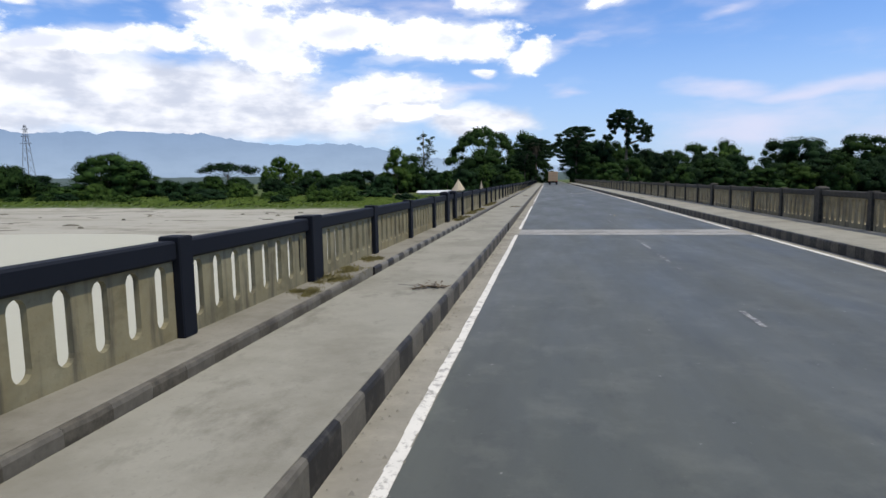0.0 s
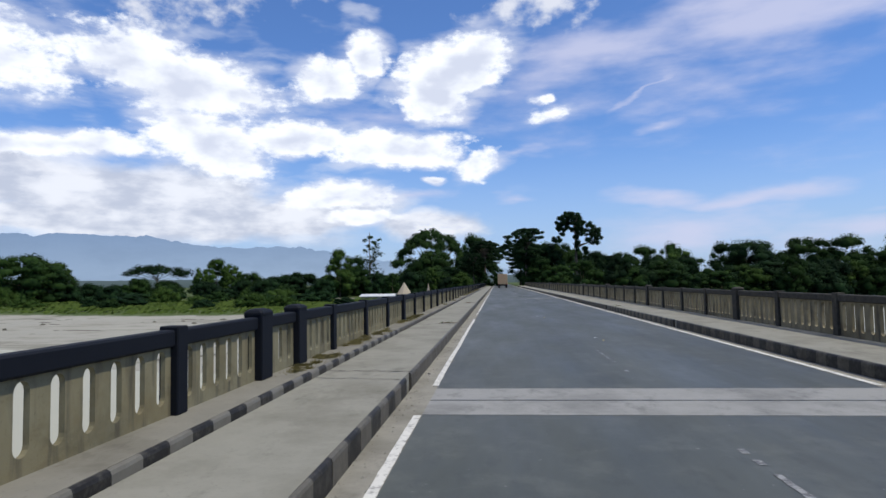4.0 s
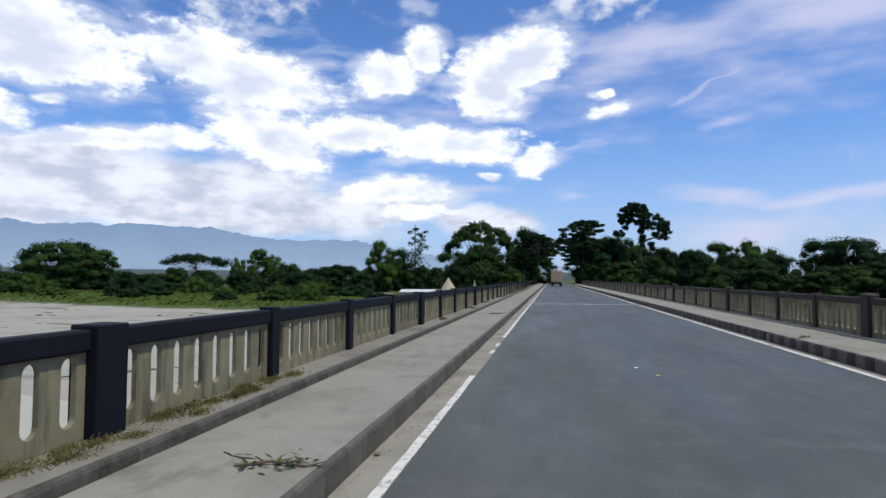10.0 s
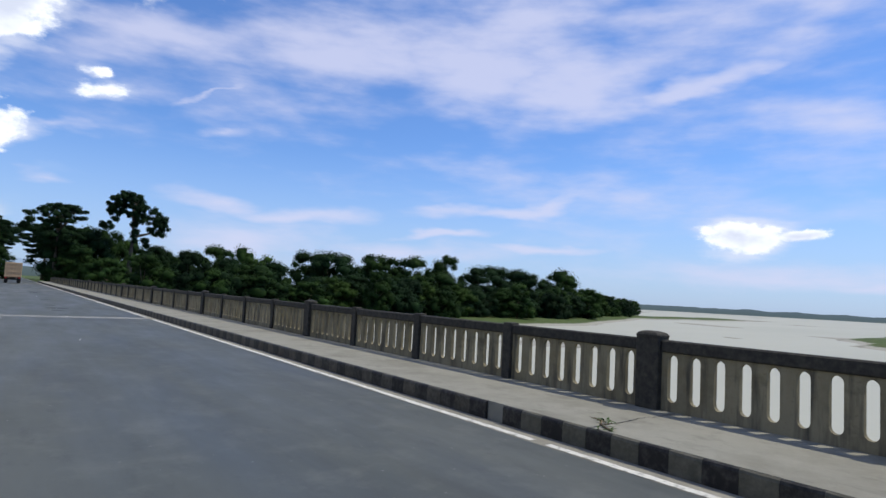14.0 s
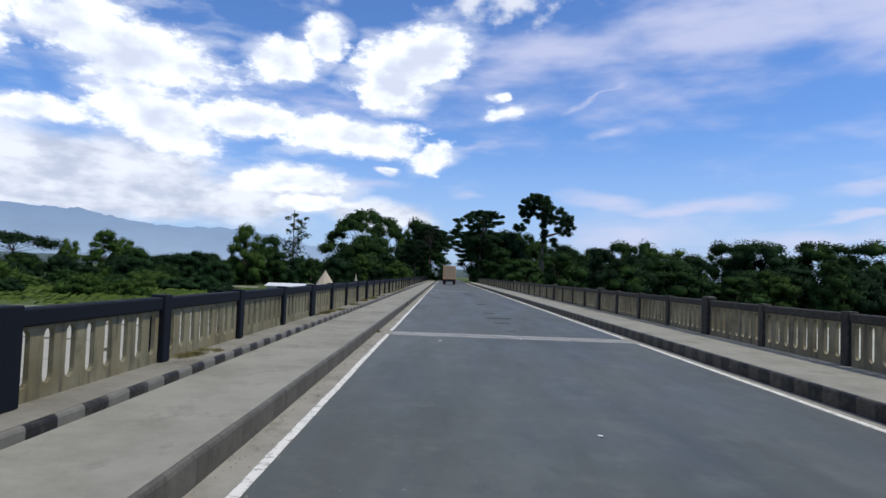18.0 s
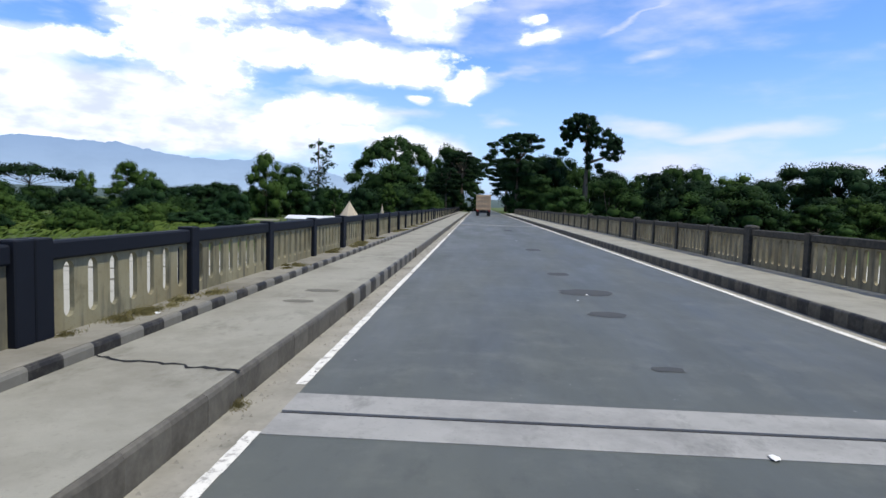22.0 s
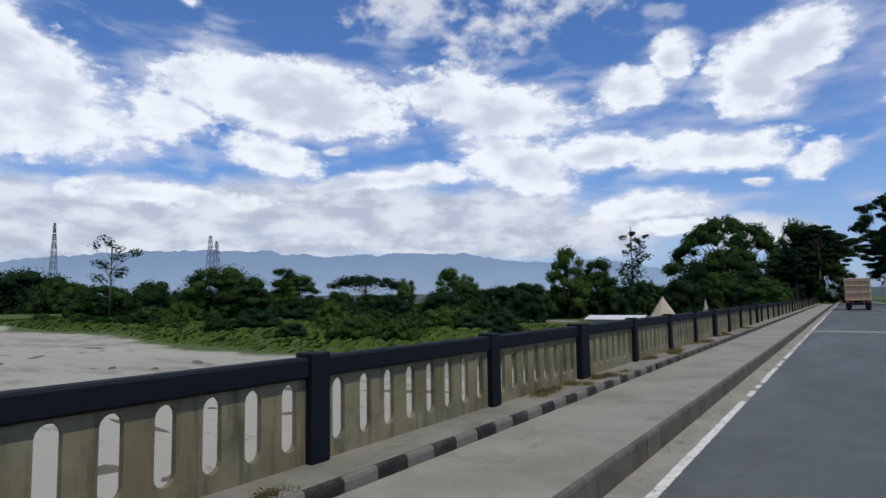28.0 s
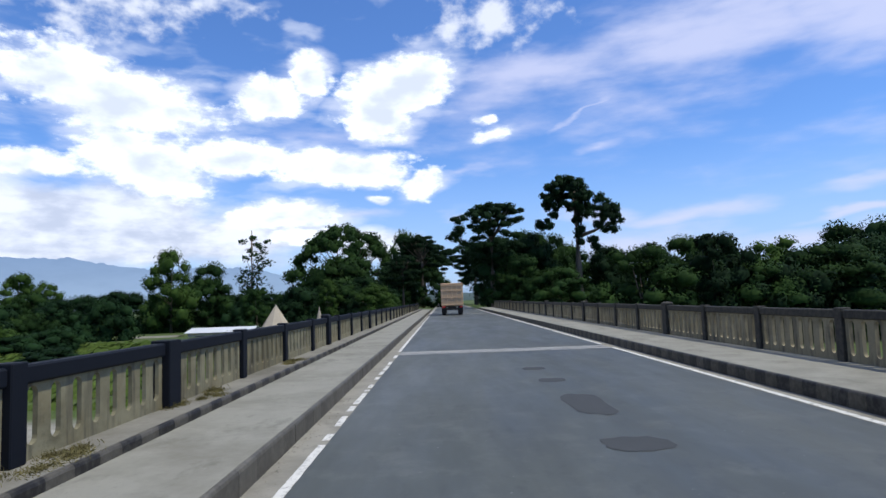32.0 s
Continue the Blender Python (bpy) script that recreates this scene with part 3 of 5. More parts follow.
for y, half in JOINTS:
    strip("expansion_joint", ROAD_L, ROAD_R, y - half, y - 0.035, -0.06, 0.005, JOINT, "pale concrete strip beside an expansion joint")
    strip("expansion_joint", ROAD_L, ROAD_R, y + 0.035, y + half, -0.06, 0.005, JOINT, "pale concrete strip beside an expansion joint")
    strip("joint_gap", ROAD_L, ROAD_R, y - 0.035, y + 0.035, -0.06, -0.012, GAP, "dark rubber gap across the roadway", "joint")
strip("gutter_left", KERB_L, ROAD_L, Y0, 420, -0.06, -0.002, GUTTER, "dusty concrete gutter strewn with grit")
strip("gutter_right", ROAD_R, KERB_R, Y0, 420, -0.06, -0.002, GUTTER, "dusty concrete gutter")
strip("pavement_left", LEDGE_X, KERB_L - 0.05, Y0, Y1, -0.06, WALK_Z, WALKWAY, "dusty grey concrete footway", "pavement")


def crack(x0, y0, x1, y1, z, wide, seed):
    """A jagged open crack, as a narrow dark ribbon from one place to another."""
    rng = random.Random(seed)
    verts, faces, drift = [], [], 0.0
    for k in range(25):
        t = k / 24
        drift = drift * 0.7 + rng.gauss(0, 0.022)
        w = wide * (0.5 + rng.random())
        x, y = x0 + (x1 - x0) * t, y0 + (y1 - y0) * t + drift
        verts += [(x, y - w, z), (x, y + w, z)]
        if k:
            n = 2 * k
            faces.append((n - 2, n, n + 1, n - 1))
    tagged(part("footway_crack", mesh_of("footway_crack", verts, faces, GAP)), "jagged dark crack across the footway", "crack", kind="structure")


for i, (y, w) in enumerate(((21.15, 0.016), (20.35, 0.010), (70.0, 0.024), (119.2, 0.02), (168.4, 0.02))):
    crack(LEDGE_X + 0.01, y + 0.12, KERB_L - 0.002, y - 0.08, WALK_Z + 0.004, w, i)
    crack(KERB_R + 0.002, y - 0.3, RAIL_R - 0.12, y - 0.2, WALK_Z + 0.004, w * 0.5, i + 9)
crack(LEDGE_X + 0.5, 32.9, KERB_L - 0.002, 32.6, WALK_Z + 0.004, 0.01, 33)
crack(LEDGE_X + 0.6, 8.5, KERB_L - 0.002, 8.2, WALK_Z + 0.004, 0.008, 34)
crack(KERB_R + 0.002, 44.75, RAIL_R - 0.12, 44.95, WALK_Z + 0.004, 0.007, 31)
strip("pavement_right", KERB_R + 0.05, 8.20, Y0, Y1, -0.06, WALK_Z, WALKWAY, "dusty grey concrete footway", "pavement")
strip("ledge_left", -3.98, LEDGE_X - 0.05, Y0, Y1, -0.06, LEDGE_Z, LEDGE, "stained concrete ledge under the railing", "ledge")


def painted_line(name, x, half, y0, y1, mat, gaps, label):
    """A line whose edges are chipped, laid as short quads a little above the road."""
    rng = random.Random(name)
    verts, faces = [], []
    y = y0
    while y < y1:
        step = 0.16 + rng.random() * 0.12
        lost = any(a <= y <= b and noise.noise(Vector((y * 2.9, x, 2))) + 0.5 * rng.random() < w for a, b, w in gaps)
        joint = any(abs(y - j) < h + 0.16 for j, h in JOINTS)
        if not lost and not joint:
            n = len(verts)
            wob = 0.012 * noise.noise(Vector((y * 0.4, x, 0)))
            a, b = half * (0.86 + 0.24 * rng.random()), half * (0.86 + 0.24 * rng.random())
            for px, py in ((x - a, y), (x + b, y), (x + half * (0.86 + 0.24 * rng.random()), y + step), (x - half * (0.86 + 0.24 * rng.random()), y + step)):
                verts.append((px + wob, py, 0.004))
            faces.append((n, n + 1, n + 2, n + 3))
        y += step
    tagged(part(name, mesh_of(name, verts, faces, mat)), label, "road marking", kind="structure")


painted_line("edge_line_left", -1.362, 0.050, Y0, 400, LINE, ((38.5, 47, 0.35), (79, 96, -0.2), (96, 117, 0.10), (140, 190, 0.1)), "chipped white edge line")
painted_line("edge_line_right", 5.53, 0.06, Y0, 400, LINE, ((40, 50, -0.1),), "white edge line along the gutter")
for a, b in ((15.4, 17.5), (12.9, 14.3), (7.4, 8.2), (11.8, 12.2), (24.0, 27.2), (22.2, 23.0), (-6, -4)):
    painted_line("centre_line", 2.04, 0.035, a, b, FADED_LINE, ((a, b, 0.15),), "worn fragment of the centre line")


def blot(name, x, y, rx, ry, mat, label, z=0.0045, seed=0):
    rng = random.Random(seed + x * 7 + y)
    verts = [(x, y, z)]
    for k in range(18):
        t = 2 * math.pi * k / 18
        sq = 1 / max(abs(math.cos(t)), abs(math.sin(t))) ** 0.55
        q = sq * (0.86 + 0.24 * rng.random())
        verts.append((x + 0.85 * rx * q * math.cos(t), y + 0.8 * ry * q * math.sin(t), z))
    tagged(part(name, mesh_of(name, verts, [(0, 1 + k, 1 + (k + 1) % 18) for k in range(18)], mat)), label, "patch", kind="structure")


for i, (x, y, rx, ry) in enumerate(((2.42, 77.3, 0.62, 0.55), (2.34, 74.8, 0.36, 0.32), (2.30, 80.6, 0.32, 0.42), (2.45, 89.2, 0.36, 0.7), (2.33, 105.7, 0.45, 0.42), (2.38, 108.4, 0.38, 1.2), (2.33, 111.2, 0.32, 0.36), (2.27, 113.3, 0.34, 0.36), (2.28, 71.5, 0.22, 0.12))):
    blot("asphalt_patch", x, y, rx, ry, PATCH, "darker mended patch in the asphalt", seed=i)
for x, y, rx, ry in ((-2.24, 74.6, 0.32, 0.2), (-2.3, 73.5, 0.26, 0.16)):
    blot("footway_stain", x, y, rx, ry, STAIN, "dull stain on the footway", z=WALK_Z + 0.004)

# ---------------------------------------------------------------- painted kerbs, block by block


def kerb(name, x0, x1, z0, z1, period, first, mats, y0, y1, label, parts_from, parts_to):
    root = tagged(part(name, None), label, "kerb", kind="structure")
    half = period / 2
    cache = []
    for k in range(2):
        for v in range(3):
            rng = random.Random(k * 5 + v)
            face, back = (x1, x0) if x1 < 0 else (x0, x1)
            q = 1 if face > back else -1
            rings = []
            for y in (0.001, half * (0.4 + 0.2 * rng.random()), half - 0.001):
                w, h = 0.008 * rng.random(), 0.012 * rng.random()
                rings.append([(back, y, z0), (face - q * w, y, z0), (face - q * w, y, z1 - 0.034 - h), (face - q * (w + 0.011), y, z1 - 0.010 - h * 0.4), (face - q * 0.038, y, z1), (back, y, z1)])
            faces = [(i * 6 + j, i * 6 + (j + 1) % 6, i * 6 + 6 + (j + 1) % 6, i * 6 + 6 + j) for i in range(2) for j in range(6)]
            bm = bmesh.new()
            made = [bm.verts.new(v) for ring in rings for v in ring]
            for f in faces + [tuple(range(6)), tuple(range(12, 18))]:
                bm.faces.new([made[i] for i in f])
            cache.append(bm_mesh("kerb_block", bm, mats[k]))
    y, k = first, 0
    rest = {0: [], 1: []}
    while y > y0:
        y -= period
    while y < y0:
        y += period
    rng = random.Random(name)
    while y < y1:
        if parts_from <= y <= parts_to:
            part("kerb_block", cache[(k % 2) * 3 + rng.randrange(3)], root, (0, y, 0))
        else:
            rest[k % 2].append(y)
        y += half
        k += 1
    for c in (0, 1):
        verts, faces = [], []
        for y in rest[c]:
            n = len(verts)
            verts += [(x, yy, z) for yy in (y + 0.004, y + half - 0.004) for x, z in ((x0, z0), (x1, z0), (x1, z1), (x0, z1))]
            faces += [(n, n + 1, n + 2, n + 3), (n + 4, n + 7, n + 6, n + 5), (n, n + 4, n + 5, n + 1), (n + 1, n + 5, n + 6, n + 2), (n + 2, n + 6, n + 7, n + 3), (n + 3, n + 7, n + 4, n)]
        if verts:
            tagged(part("kerb_blocks_far", mesh_of("kerb_blocks_far", verts, faces, mats[c]), root), kind="stuff")


kerb("kerb_ledge_start", LEDGE_X - 0.05, LEDGE_X, 0.10, LEDGE_Z - 0.004, 0.81, 12.05 - 0.2, (KERB_BROWN, KERB_FADED), Y0, 8.6, "dull grey kerb blocks along the footway", 2, 9)
kerb("kerb_ledge", LEDGE_X - 0.05, LEDGE_X, 0.10, LEDGE_Z - 0.004, 0.81, 12.05 - 0.2, (KERB_BLACK, KERB_WHITE), 8.8, 28.6, "black and white painted kerb blocks along the footway", 2, 29)
kerb("kerb_ledge_grimy", LEDGE_X - 0.05, LEDGE_X, 0.10, LEDGE_Z - 0.004, 0.81, 12.05 - 0.2, (KERB_BROWN, KERB_DULL), 28.8, 52.0, "grime-dark kerb blocks along the footway", 28, 53)
kerb("kerb_ledge_painted", LEDGE_X - 0.05, LEDGE_X, 0.10, LEDGE_Z - 0.004, 0.81, 12.05 - 0.2, (KERB_BLACK, KERB_WHITE), 52.2, 97.0, "black and white painted kerb blocks along the footway", 52, 98)
kerb("kerb_ledge_faded", LEDGE_X - 0.05, LEDGE_X, 0.10, LEDGE_Z - 0.004, 0.81, 12.05 - 0.2, (KERB_BLACK, KERB_DULL), 97.3, END_Y, "faded dark kerb blocks along the footway", 97, 116)
kerb("kerb_left_start", KERB_L - 0.05, KERB_L, -0.05, WALK_Z - 0.004, 1.06, 75.1, (KERB_BLACK, KERB_FADED), Y0, 20.4, "worn black and grey kerb beside the gutter", 2, 21)
kerb("kerb_left", KERB_L - 0.05, KERB_L, -0.05, WALK_Z - 0.004, 1.06, 75.1, (KERB_DULL, KERB_FADED), 20.8, 74.5, "faded black and grey kerb beside the gutter", 4, 75)
kerb("kerb_left_painted", KERB_L - 0.05, KERB_L, -0.05, WALK_Z - 0.004, 1.06, 75.1, (KERB_BLACK, KERB_WHITE), 74.0, 84.0, "black and white painted kerb beside the gutter", 71, 90)
kerb("kerb_left_beyond", KERB_L - 0.05, KERB_L, -0.05, WALK_Z - 0.004, 1.06, 75.1, (KERB_DULL, KERB_FADED), 84.4, END_Y, "faded black and grey kerb beside the gutter", 84, 130)
kerb("kerb_right", KERB_R, KERB_R + 0.05, -0.05, WALK_Z - 0.004, 0.74, 40.92 - 0.18, (KERB_BLACK, KERB_BROWN), Y0, 32.8, "grime-dark kerb of the far footway", 14, 34)
kerb("kerb_right_painted", KERB_R, KERB_R + 0.05, -0.05, WALK_Z - 0.004, 0.74, 40.92 - 0.18, (KERB_BLACK, KERB_OLIVE), 33.2, 46.0, "black and olive painted kerb of the far footway", 33, 47)
kerb("kerb_right_beyond", KERB_R, KERB_R + 0.05, -0.05, WALK_Z - 0.004, 0.74, 40.92 - 0.18, (KERB_BLACK, KERB_BROWN), 46.4, END_Y, "grime-dark kerb of the far footway", 46, 120)

# ---------------------------------------------------------------- concrete railings
S = 3.101
BEAM_LOW, RAIL_TOP = 1.075, 1.25


def slot_panel(name, length, count, base, mat):
    """A cast panel along y with upright slots, round at both ends, right through it."""
    depth, low, high, slot = (0.075 if mat is PANEL_R else 0.05), base + 0.13, 1.045, 0.155
    pitch = length / count
    ring = []
    for k in range(8):
        t = math.pi * k / 7
        ring.append((slot / 2 * math.cos(t), high - slot / 2 + slot / 2 * math.sin(t)))
    for k in range(8):
        t = math.pi + math.pi * k / 7
        ring.append((slot / 2 * math.cos(t), low + slot / 2 + slot / 2 * math.sin(t)))
    outer = []
    for k, (a, b) in enumerate(ring):
        if k < 8:
            outer.append((pitch / 2 * (1 - 2 * k / 7), BEAM_LOW if 0 < k < 7 else BEAM_LOW))
        else:
            outer.append((-pitch / 2 * (1 - 2 * (k - 8) / 7), base))
    verts, faces = [], []
    n = len(ring)
    for c in range(count):
        y = (c + 0.5) * pitch
        o = len(verts)
        for x in (depth / 2, -depth / 2):
            verts += [(x, y + a, b) for a, b in ring]
            verts += [(x, y + a, b) for a, b in outer]
        for k in range(n):
            j = (k + 1) % n
            faces.append((o + k, o + n + k, o + n + j, o + j))
            faces.append((o + 2 * n + k, o + 2 * n + j, o + 3 * n + j, o + 3 * n + k))
            faces.append((o + k, o + j, o + 2 * n + j, o + 2 * n + k))
    bm = bmesh.new()
    made = [bm.verts.new(v) for v in verts]
    for f in faces:
        bm.faces.new([made[i] for i in f])
    bmesh.ops.remove_doubles(bm, verts=bm.verts, dist=0.0005)
    return bm_mesh(name, bm, mat)


def post_mesh(wide, base, mat, deep=0.25):
    return box_mesh("post", -deep / 2, -wide / 2, base, deep / 2, wide / 2, RAIL_TOP + 0.035, mat, 0.012)


def cap_mesh(wide, mat, deep=0.285):
    """A low domed top, a finger's width proud of its post."""
    rings = []
    for z, k in ((0.030, 0.0), (0.060, 0.0), (0.085, 0.016), (0.104, 0.045), (0.116, 0.085)):
        a, b = deep / 2 - k, wide / 2 + 0.014 - k
        c = 0.03 + k * 0.3
        rings.append([(x, y, RAIL_TOP + z) for x, y in ((a - c, -b), (a, -b + c), (a, b - c), (a - c, b), (-a + c, b), (-a, b - c), (-a, -b + c), (-a + c, -b))])
    bm = bmesh.new()
    made = [[bm.verts.new(v) for v in ring] for ring in rings]
    for lo, hi in zip(made, made[1:]):
        for k in range(8):
            bm.faces.new((lo[k], lo[(k + 1) % 8], hi[(k + 1) % 8], hi[k]))
    bm.faces.new(made[-1])
    bm.faces.new(made[0])
    return bm_mesh("cap", bm, mat)


class Railing:
    def __init__(self, x, base, beam_mat, post_mat, panel_mat, group, words):
        self.x, self.base, self.beam_mat, self.post_mat, self.panel_mat = x, base, beam_mat, post_mat, panel_mat
        self.group, self.words, self.cache = group, words, {}

    def get(self, key, make):
        if key not in self.cache:
            self.cache[key] = make()
        return self.cache[key]

    def bay(self, y0, w0, y1, w1, kind):
        """The post at y0 and the slotted panel and handrail from it to the next post."""
        a, b = y0 + w0 / 2, y1 - w1 / 2
        length = round(b - a, 2)
        count = max(2, round(length / 0.357))
        label = self.words
        if kind == "capped":
            label = self.words.replace("railing bay", "railing bay, broad capped post,")
        root = thing("railing_bay", (self.x, y0, 0), label, "railing", self.group)
        post = part("post", self.get(("post", w0), lambda: post_mesh(w0, self.base, self.post_mat, 0.21 if w0 < 0.3 else 0.27)), root)
        if kind == "capped":
            part("cap", self.get(("cap", w0), lambda: cap_mesh(w0, self.post_mat)), post)
        if kind == "double":
            part("post", self.get(("post", w0), lambda: None), root, (0, w0 + 0.012, 0))
        part("handrail", self.get(("beam", length), lambda: box_mesh("handrail", -0.08, 0, BEAM_LOW, 0.08, length, RAIL_TOP, self.beam_mat, 0.02)), root, (0, a - y0, 0))
        part("slotted_panel", self.get(("panel", length), lambda: slot_panel("slotted_panel", length, count, self.base, self.panel_mat)), root, (0, a - y0, 0))


left = Railing(RAIL_L, LEDGE_Z, NAVY, NAVY, PANEL, "railing bays beside the footway", "navy-topped concrete railing bay with arched slots")
posts = [(17.365 + S * k, 0.36 if k in (-3, -7) else 0.21, "plain") for k in range(-9, 1)] + [(19.663, 0.40, "capped"), (21.274, 0.40, "capped")]
posts += [(23.438 + S * k, 0.36 if k in (3, 7, 11) else 0.21, "plain") for k in range(15)] + [(69.94, 0.23, "double")] + [(70.0 + S * k, 0.36 if k % 4 == 0 else 0.22, "plain") for k in range(1, 16)]
posts += [(118.9, 0.40, "capped")] + [(121.0 + S * k, 0.36 if k % 4 == 3 else 0.22, "plain") for k in range(25)]
for (ya, wa, ka), (yb, wb, kb) in zip(posts, posts[1:]):
    left.bay(ya, wa, yb, wb, ka)
right = Railing(RAIL_R, WALK_Z, SOOT, SOOT, PANEL_R, "railing bays across the road", "soot-dark concrete railing bay with arched slots")
rows = []
for k in range(-16, 50):
    y = 39.212 + S * k
    broad = k % 4 == 2
    rows.append((y, 0.38 if broad else 0.22, "capped" if broad else "plain"))
for (ya, wa, ka), (yb, wb, kb) in zip(rows, rows[1:]):
    right.bay(ya, wa, yb, wb, ka)

# ---------------------------------------------------------------- trees


def leaf_cluster(rng, centres, per, size, squash=0.75):
    """Many small leaf sprays on the outside of round clumps; vertices and quads."""
    verts, faces, shades = [], [], []
    for cx, cy, cz, r in centres:
        for _ in range(per):
            d = Vector((rng.gauss(0, 1), rng.gauss(0, 1), rng.gauss(0, 1) + 0.25)).normalized()
            q = r * (0.50 + 0.72 * rng.random() ** 0.8)
            c = Vector((cx, cy, cz)) + Vector((d.x * q, d.y * q, d.z * q * squash))
            s = size * (0.5 + 0.7 * rng.random())
            up = (d + 0.55 * Vector((rng.gauss(0, 1), rng.gauss(0, 1), rng.gauss(0, 1)))).normalized()
            t = up.orthogonal().normalized()
            t.rotate(Matrix.Rotation(rng.random() * 6.28, 3, up))
            b = up.cross(t)
            soft = (d + Vector((0, 0, 0.35)) + 0.22 * up).normalized()
            shades.extend([tuple(soft)] * 4)
            n = len(verts)
            verts += [c - t * s, c + b * s * 0.45 + up * s * 0.12, c + t * s, c - b * s * 0.45 + up * s * 0.12]
            faces.append((n + 3, n + 2, n + 1, n))
    return verts, faces, shades


def core_lists(rng, centres, k):
    """Uneven inner masses, so that a clump is not hollow."""
    verts, faces = [], []
    for cx, cy, cz, r in centres:
        bm = bmesh.new()
        bmesh.ops.create_icosphere(bm, subdivisions=2, radius=1)
        n = len(verts)
        for v in bm.verts:
            q = r * k * (0.85 + 0.5 * noise.noise(v.co * 1.7 + Vector((cx, cy, cz))))
            verts.append(Vector((cx, cy, cz)) + Vector((v.co.x * q, v.co.y * q, v.co.z * q * 0.75)))
        faces += [tuple(v.index + n for v in f.verts) for f in bm.faces]
        bm.free()
    return verts, faces


def clumps_round(rng, n, wide, low, high):
    out = []
    for i in range(n):
        a, t = rng.random() * 6.28, rng.random()
        z = low + (high - low) * (0.12 + 0.80 * t)
        k = math.sin(math.pi * min(0.95, max(0.12, 0.20 + 0.75 * t))) ** 0.6
        q = wide * k * (0.35 + 0.55 * rng.random())
        out.append((math.cos(a) * q, math.sin(a) * q, z, wide * (0.15 + 0.20 * rng.random() ** 1.5)))
    return out


def clumps_flat(rng, n, wide, low, high):
    """Spreading, layered crown, as of a rain tree."""
    out = []
    for i in range(n):
        a, q = rng.random() * 6.28, math.sqrt(rng.random()) * wide * 0.9
        z = high - (high - low) * (0.25 + 0.55 * (q / wide) ** 2 + 0.12 * rng.random())
        out.append((math.cos(a) * q, math.sin(a) * q, z, wide * (0.14 + 0.10 * rng.random())))
    return out


def limbs(rng, centres, base, fork, r0, many, lean=0.0, rise=0.74):
    """A tapering trunk and a bough to each of the first clumps, leaving it at its own height."""
    top = fork * 1.25
    pairs = [tube_lists([(0, 0, base), (0.3 * lean, 0.05, base + (fork - base) * 0.5), (lean, 0.1, fork), (lean, 0, top)], [r0, r0 * 0.8, r0 * 0.6, r0 * 0.2])]
    for cx, cy, cz, r in centres[:many]:
        h = min(fork * 1.1, max(fork * 0.45, cz * rise))
        mid = (lean + (cx - lean) * 0.5, cy * 0.5, h + (cz - h) * 0.45)
        pairs.append(tube_lists([(lean * min(1, h / fork), 0.05, h), mid, (cx, cy, cz)], [r0 * 0.26, r0 * 0.17, r0 * 0.06], 5))
    return join_lists(*pairs)


def layered(seed, layers, size):
    """Clumps in flat tiers: each tier has a height, a middle, a half width and a number of clumps."""
    rng = random.Random(seed)
    out = []
    for z, cx, wide, n in layers:
        for k in range(n):
            a, q = rng.random() * 6.28, math.sqrt(rng.random()) * wide
            out.append((cx + math.cos(a) * q, math.sin(a) * q * 0.8, z + rng.gauss(0, 0.12) - 0.25 * q / wide, size * (0.75 + 0.5 * rng.random())))
    return out


SPECIES = {}


def species(name, seed, centres, per, size, leaf, fork, r0, many, core=0.70, lean=0.0, squash=0.75, rise=0.74):
    rng = random.Random(seed)
    verts, faces, shades = leaf_cluster(rng, centres, per, size, squash)
    if core:
        inner = core_lists(rng, centres, core)
        for i, v in enumerate(inner[0]):
            c = centres[i * len(centres) // len(inner[0])]
            shades.append(tuple((Vector(v) - Vector(c[:3]) + Vector((0, 0, 0.2))).normalized()))
        verts, faces = join_lists((verts, faces), inner)
    crown = mesh_of("crown", verts, faces, leaf, True)
    crown.normals_split_custom_set_from_vertices(shades)
    SPECIES[name] = (crown, mesh_of("trunk", *limbs(rng, centres, 0.0, fork, r0, many, lean, rise), BARK, True))


# each kind is one unit tall or wide metre-true crown of about ten metres, scaled where it is planted
for i in range(5):
    r = random.Random(40 + i)
    species("round%d" % i, i, clumps_round(r, 58, 4.6 + 0.4 * i, -0.6, 10.0), 210, 0.19, LEAF_DARK if i % 2 else LEAF_MID, 3.2, 0.32, 8)
for i in range(2):
    r = random.Random(60 + i)
    species("light%d" % i, 20 + i, clumps_round(r, 54, 4.4, -0.4, 10.0), 210, 0.19, LEAF_LIGHT, 3.0, 0.26, 8)
for i in range(3):
    r = random.Random(70 + i)
    species("bush%d" % i, 30 + i, clumps_round(r, 42, 5.0, -0.8, 10.0), 220, 0.22, (LEAF_MID, LEAF_DARK, LEAF_LIGHT)[i], 2.0, 0.2, 6)
for i in range(3):
    r = random.Random(170 + i)
    species("low%d" % i, 130 + i, clumps_round(r, 60, 5.0, -0.6, 5.0), 200, 0.19, (LEAF_MID, LEAF_DARK, LEAF_LIGHT)[i], 1.4, 0.2, 6)
species("umbrella", 80, clumps_flat(random.Random(80), 34, 6.5, 6.2, 10.0), 110, 0.24, LEAF_DARK, 5.0, 0.30, 14, 0.5)
def clumps_dome(rng, n, wide, drop, high):
    """A thin spreading canopy over bare boughs, lower towards its rim."""
    out = []
    for i in range(n):
        a, q = rng.random() * 6.28, math.sqrt(rng.random()) * wide
        out.append((math.cos(a) * q, math.sin(a) * q, high - drop * (q / wide) ** 2.2 - 0.5 * rng.random() ** 2, 0.62 + 0.35 * rng.random()))
    return out


